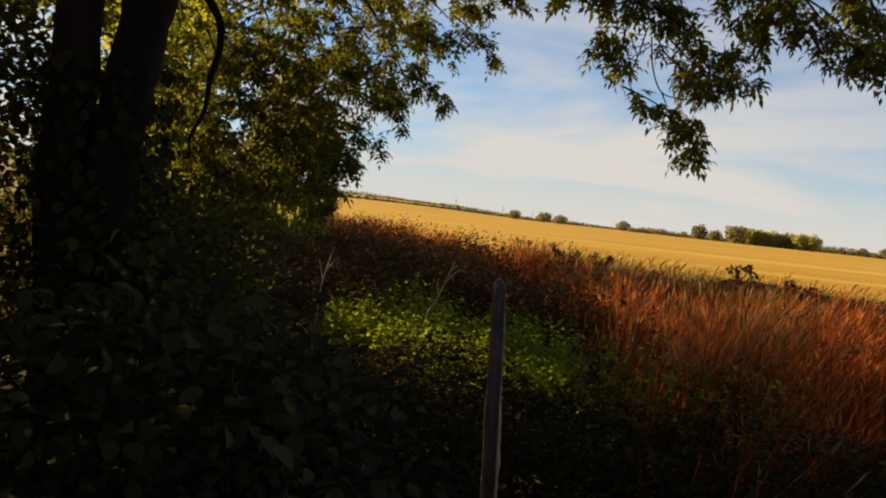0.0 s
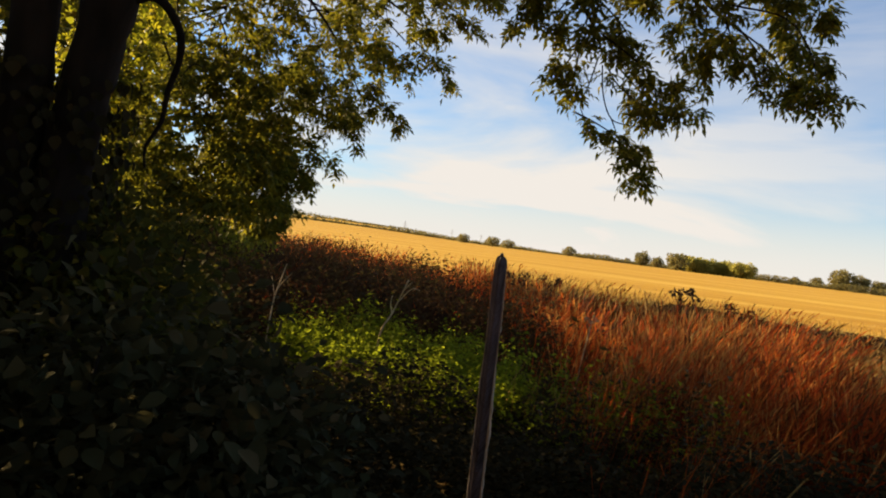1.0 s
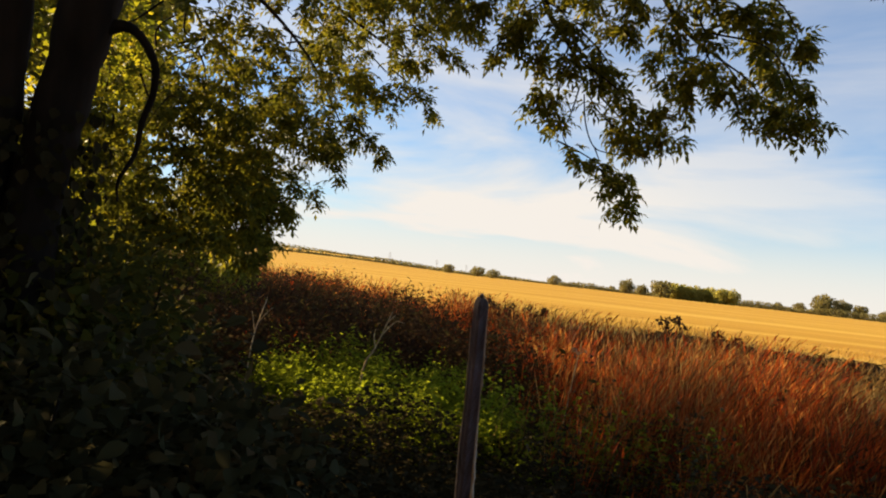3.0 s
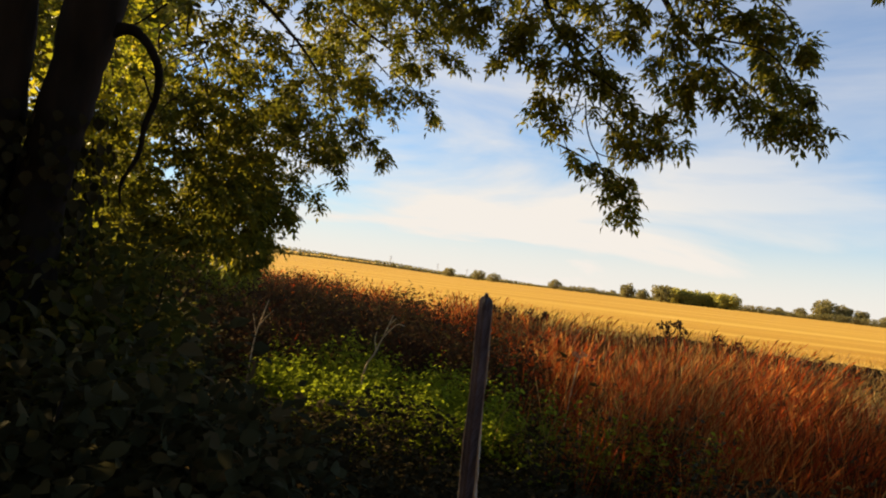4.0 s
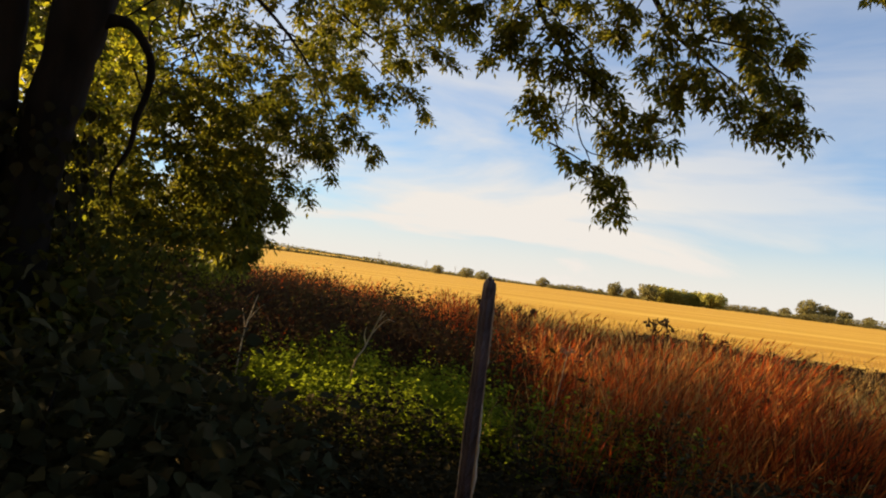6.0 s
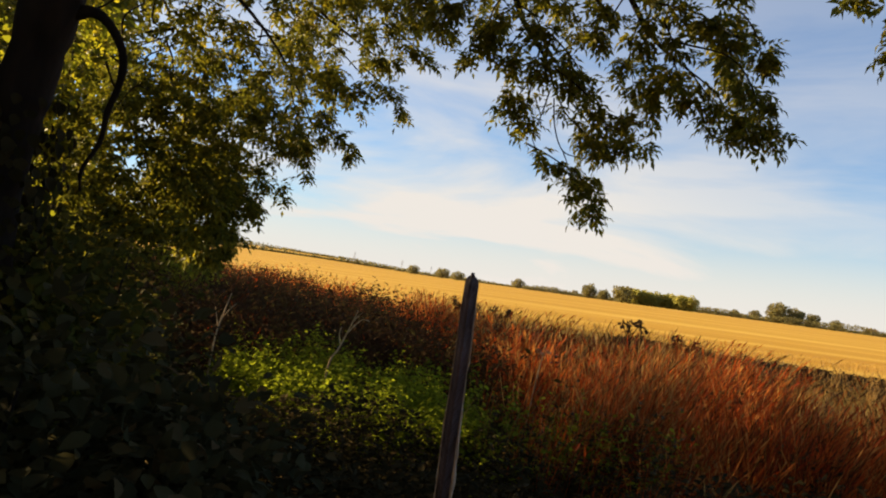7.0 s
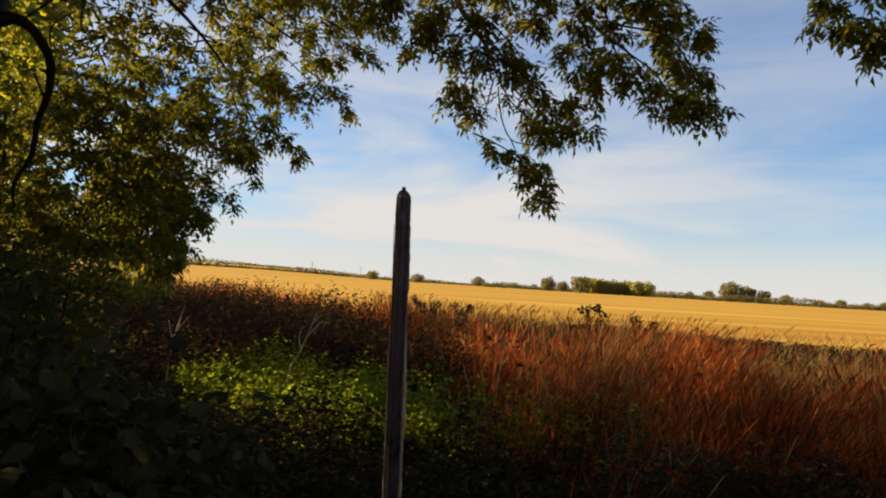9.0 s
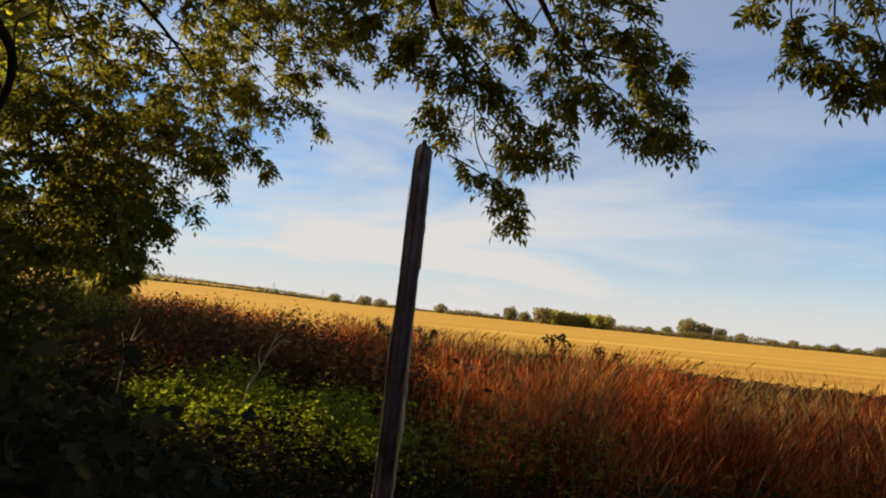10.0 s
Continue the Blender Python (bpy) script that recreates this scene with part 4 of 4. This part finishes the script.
rng = np.random.default_rng(21)
for az, d, w, h in ((-0.3, 620, 11, 8), (2.2, 600, 13, 8.5), (3.5, 610, 13, 7.5), (8.6, 640, 13, 8.5), (13.3, 640, 6, 5), (14.4, 560, 12, 10.5), (15.6, 570, 9, 8),
                    (27.0, 640, 10, 8), (28.6, 600, 17, 15), (29.8, 610, 13, 12.5), (30.9, 600, 10, 10), (17.1, 505, 14, 11.5), (32.4, 650, 9, 8), (25.6, 700, 8, 7), (36.0, 700, 9, 7), (37.6, 720, 7, 6), (38.7, 700, 9, 7), (40.1, 720, 8, 6), (41.5, 680, 12, 8), (43.0, 740, 14, 8), (44.1, 760, 10, 9), (45.6, 760, 14, 9), (47, 700, 10, 8), (48.2, 720, 13, 11), (49.1, 730, 12, 9),
                    (51.1, 760, 9, 7), (53.4, 740, 12, 8), (55, 700, 14, 9), (56.6, 720, 10, 8)):
    far_tree(az, d, w, h, int(az * 10 + 500))
for k in range(13):
    far_tree(17.2 + k * 0.43 + rng.normal(0, 0.05), 520 + rng.uniform(0, 30), 10, rng.uniform(9.6, 10.8), 900 + k, 1100, HAZED_COPSE_LEAF)


def far_hedges():
    rng = np.random.default_rng(33)
    n = 26000
    az = rng.uniform(-45, 80, n)
    row = rng.integers(0, 3, n)
    d = np.choose(row, (760, 1000, 1500)) + 60 * np.sin(np.radians(az * 7) + row)
    top = np.choose(row, (2.0, 3.6, 8)) * (0.6 + 0.5 * np.sin(np.radians(az * 31)) * np.sin(np.radians(az * 13 + 40)) + 0.35 * (az < 0))
    P = np.stack([d * np.sin(np.radians(az)), d * np.cos(np.radians(az)), rng.uniform(0, 1, n) * np.maximum(top, 1.2)], 1)
    P[:, 2] += [rise(x, y) for x, y, _ in P]
    L = rng.uniform(2, 4.5, n)
    tagged(add("far_hedge", leaf_mesh("far_hedge", P, rng.normal(0, 1, (n, 3)) * (1, 1, 0.3), rng.normal(0, 1, (n, 3)), L, L * 0.6), HAZED_LEAF), "distant dark green hedgerows along the horizon", "hedge", kind="stuff")


far_hedges()


def near_hedge():
    rng = np.random.default_rng(35)
    n = 15000
    az = rng.uniform(9, 59, n)
    d = np.where(az < 37, 590, 700) + rng.uniform(-4, 4, n)
    top = 3.2 + 1.8 * np.sin(np.radians(az * 57)) * np.sin(np.radians(az * 23)) + 1.5 * (az > 22.5)
    P = np.stack([d * np.sin(np.radians(az)), d * np.cos(np.radians(az)), rng.uniform(0, 1, n) * np.maximum(top, 1.0)], 1)
    L = rng.uniform(0.7, 1.7, n)
    tagged(add("field_hedge", leaf_mesh("field_hedge", P, rng.normal(0, 1, (n, 3)), rng.normal(0, 1, (n, 3)), L, L * 0.7), HAZED_LEAF), "low uneven hedge at the far side of the field", "hedge", kind="stuff")


near_hedge()


def pylon(az, d, h, seed):
    p0 = bearing(az, 0, d)
    foot = Vector((p0.x, p0.y, 0))
    root = thing("pylon", foot, "distant grey lattice electricity pylon", "pylon", "pylons")
    across = Vector((math.cos(radians(az)), -math.sin(radians(az)), 0))
    for q in (-1, 1):
        under("leg", tube("leg", [foot + across * q * h * 0.1, foot + across * q * h * 0.03 + Vector((0, 0, h * 0.55)), foot + Vector((0, 0, h))], [0.5, 0.45, 0.35], 4), STEEL, root)
    for z, w in ((0.6, 0.14), (0.75, 0.18), (0.9, 0.12)):
        under("arm", tube("arm", [foot - across * h * w + Vector((0, 0, h * z)), foot + across * h * w + Vector((0, 0, h * z))], [0.35, 0.35], 4), STEEL, root)
    for z in (0.12, 0.26, 0.4):
        under("brace", tube("brace", [foot - across * h * (0.1 - 0.12 * z) + Vector((0, 0, h * z)), foot + across * h * (0.08 - 0.12 * z) + Vector((0, 0, h * (z + 0.12)))], [0.3, 0.3], 4), STEEL, root)


pylon(-5.3, 2300, 46, 1)
pylon(-1.3, 2700, 44, 2)
pylon(1.2, 3300, 44, 3)


# ---- tall trees added further along the hedge to shade the field ----


def shade_tree(s, k, h, w, seed):
    rng = np.random.default_rng(seed)
    foot = strip(s, k)
    root = thing("shade_tree", foot, "tall leafy tree added further along the hedge to shade the field", "tree", "hedge trees")
    under("trunk", tube("trunk", [foot - Vector((0, 0, 0.1)), foot + Vector((0.2, 0, h * 0.35)), foot + Vector((0, 0.3, h * 0.85))], [0.35, 0.28, 0.06], 10, 0.04, seed), BARK, root)
    for q in range(5):
        a = q * 1.3 + seed
        under("limb", tube("limb", [foot + Vector((0.1, 0, h * (0.3 + 0.08 * q))), foot + Vector((math.cos(a) * w * 0.25, math.sin(a) * w * 0.25, h * (0.45 + 0.07 * q))), foot + Vector((math.cos(a) * w * 0.42, math.sin(a) * w * 0.42, h * (0.52 + 0.07 * q)))], [0.12, 0.07, 0.02], 6, 0.05, seed + q), BARK, root)
    P, H = [], []
    for q in range(9):
        c = np.array(foot) + (*rng.normal(0, w * 0.2, 2), h * rng.uniform(0.58, 0.9))
        p, hd = tufts(rng, 130, c, (w * 0.25, w * 0.25, h * 0.12), 6, 0.4)
        P.append(p), H.append(hd)
    P, H = np.concatenate(P), np.concatenate(H)
    L = rng.uniform(0.2, 0.42, len(P))
    under("crown", leaf_mesh("crown", P, H, rng.normal(0, 1, (len(P), 3)), L, L * 0.6), ASH_LEAF, root)


# spaced so that their shadows land on the field's near edge
for s_in, k, h, w in ((-9.0, 22, 12, 7), (-9.0, 27, 13, 7), (-9.5, 33, 16, 8), (-9.0, 37, 17, 8), (-9.5, 42, 20, 9)):
    shade_tree(s_in, k, h, w, int(k))


def teasel(az, el, d, seed, heads=5, spread=0.22):
    """A dead weed with a branched stem and dark seed heads."""
    rng = np.random.default_rng(seed)
    top = bearing(az, el, d)
    root = thing("teasel", (top.x, top.y, 0), "dead branching weed with dark brown seed heads above the grass", "dried plant", "dead weeds")
    under("stem", tube("stem", [down(top), Vector((top.x + rng.normal(0, 0.03), top.y, top.z * 0.6)), top], [0.012, 0.009, 0.005], 6, 0.05, seed), SEED_HEAD, root)
    for k in range(heads):
        a = rng.uniform(0, 6.28)
        f = Vector((top.x, top.y, top.z * rng.uniform(0.72, 0.95)))
        t = f + Vector((math.cos(a) * spread * rng.uniform(0.5, 1), math.sin(a) * spread * 0.6, rng.uniform(0.05, 0.25)))
        tw = under("twig", tube("twig", [f, f.lerp(t, 0.6) + Vector((0, 0, -0.02)), t], [0.006, 0.005, 0.004], 5, 0.05, seed + k), SEED_HEAD, root)
        n = 26
        dd = unit(rng.normal(0, 1, (n, 3)))
        L = rng.uniform(0.04, 0.075, n)
        add("seed_head", leaf_mesh("seed_head", np.array(t) + dd * 0.02, dd, rng.normal(0, 1, (n, 3)), L, L * 0.5), SEED_HEAD, tw)


for az, el, d, heads in ((4.3, -2.3, 12, 5), (7.4, -2.4, 12, 4), (18.0, -2.5, 10.5, 8), (22.3, -3.1, 10.5, 4), (5.6, -2.8, 12, 3), (27.5, -3.5, 9.5, 2), (43, -4.2, 7.5, 3), (47, -3.4, 8, 3)):
    teasel(az, el, d, int(az * 7 + 100), heads)


def umbel(az, el, d, seed):
    rng = np.random.default_rng(seed)
    top = bearing(az, el, d)
    root = thing("dead_umbel", (top.x, top.y, 0), "pale dry hogweed stalk with a spent flower head", "dried plant")
    foot = down(top) + Vector((-0.12, -0.1, 0))
    under("stem", tube("stem", [foot, foot.lerp(top, 0.6) + Vector((-0.01, 0, 0)), top], [0.0065, 0.0052, 0.004], 7, 0.04, seed), DEAD_STEM, root)
    for k in range(11):
        a = k * 0.571 * 2
        t = top + Vector((math.cos(a) * 0.065, math.sin(a) * 0.065, 0.05 + rng.normal(0, 0.012)))
        ry = under("ray", tube("ray", [top, top.lerp(t, 0.5) + Vector((0, 0, 0.008)), t], [0.002, 0.0016, 0.0012], 4, 0, seed + k), DEAD_STEM, root)
        n = 12
        dd = unit(rng.normal(0, 1, (n, 3)) + (0, 0, 0.6))
        L = rng.uniform(0.012, 0.024, n)
        add("seed_cluster", leaf_mesh("seed_cluster", np.repeat(np.array([list(t)]), n, 0), dd, rng.normal(0, 1, (n, 3)), L, L * 0.4), DEAD_STEM, ry)


umbel(42.0, -10.7, 3.7, 7)
dead_stalk("dead_stalk", "thin dry bent stalk beside the spent flower head", at(3.9, (42.8, -22), (42.9, -15), (43.3, -13), (43.6, -11.4)), [at(3.9, (43.3, -13), (43.8, -12.2), (44.0, -11.6))], 97, 0.004)
umbel(11.2, -5.7, 6.8, 9)


def house(az, d, w, h, seed):
    p0 = bearing(az, 0, d)
    foot = Vector((p0.x, p0.y, 0))
    root = thing("farmhouse", foot, "small distant pale brown house with a dark pitched roof", "house", "distant houses")
    turn = Matrix.Translation(foot) @ Matrix.Rotation(radians(-az + 25 * math.sin(seed)), 4, "Z")

    def box(name, size, at, material, parent=root, roof=False):
        bm = bmesh.new()
        bmesh.ops.create_cube(bm, size=1)
        for v in bm.verts:
            if roof and v.co.z > 0:
                v.co.y = 0
                v.co.x *= 0.94
            v.co = turn @ Vector((v.co.x * size[0] + at[0], v.co.y * size[1] + at[1], (v.co.z + 0.5) * size[2] + at[2]))
        me = bpy.data.meshes.new(name)
        bm.to_mesh(me)
        bm.free()
        return under(name, me, material, parent)
    box("wall", (w, w * 0.55, h), (0, 0, 0), WHITE_WALL)
    box("roof", (w * 1.06, w * 0.65, h * 0.6), (0, 0, h), SLATE, roof=True)
    box("chimney", (0.9, 0.9, h * 0.5), (w * 0.3, 0, h * 1.3), SLATE)
    for q in (-0.3, 0.0, 0.3):
        box("window", (1.2, 0.1, 1.3), (w * q, -w * 0.275 - 0.04, h * 0.5), SLATE)


for az, d, w, h in ((44.6, 820, 14, 5), (46.8, 860, 11, 5), (50.0, 840, 16, 5.5), (52.4, 800, 12, 5), (34.6, 1100, 12, 5)):
    house(az, d, w, h, az)
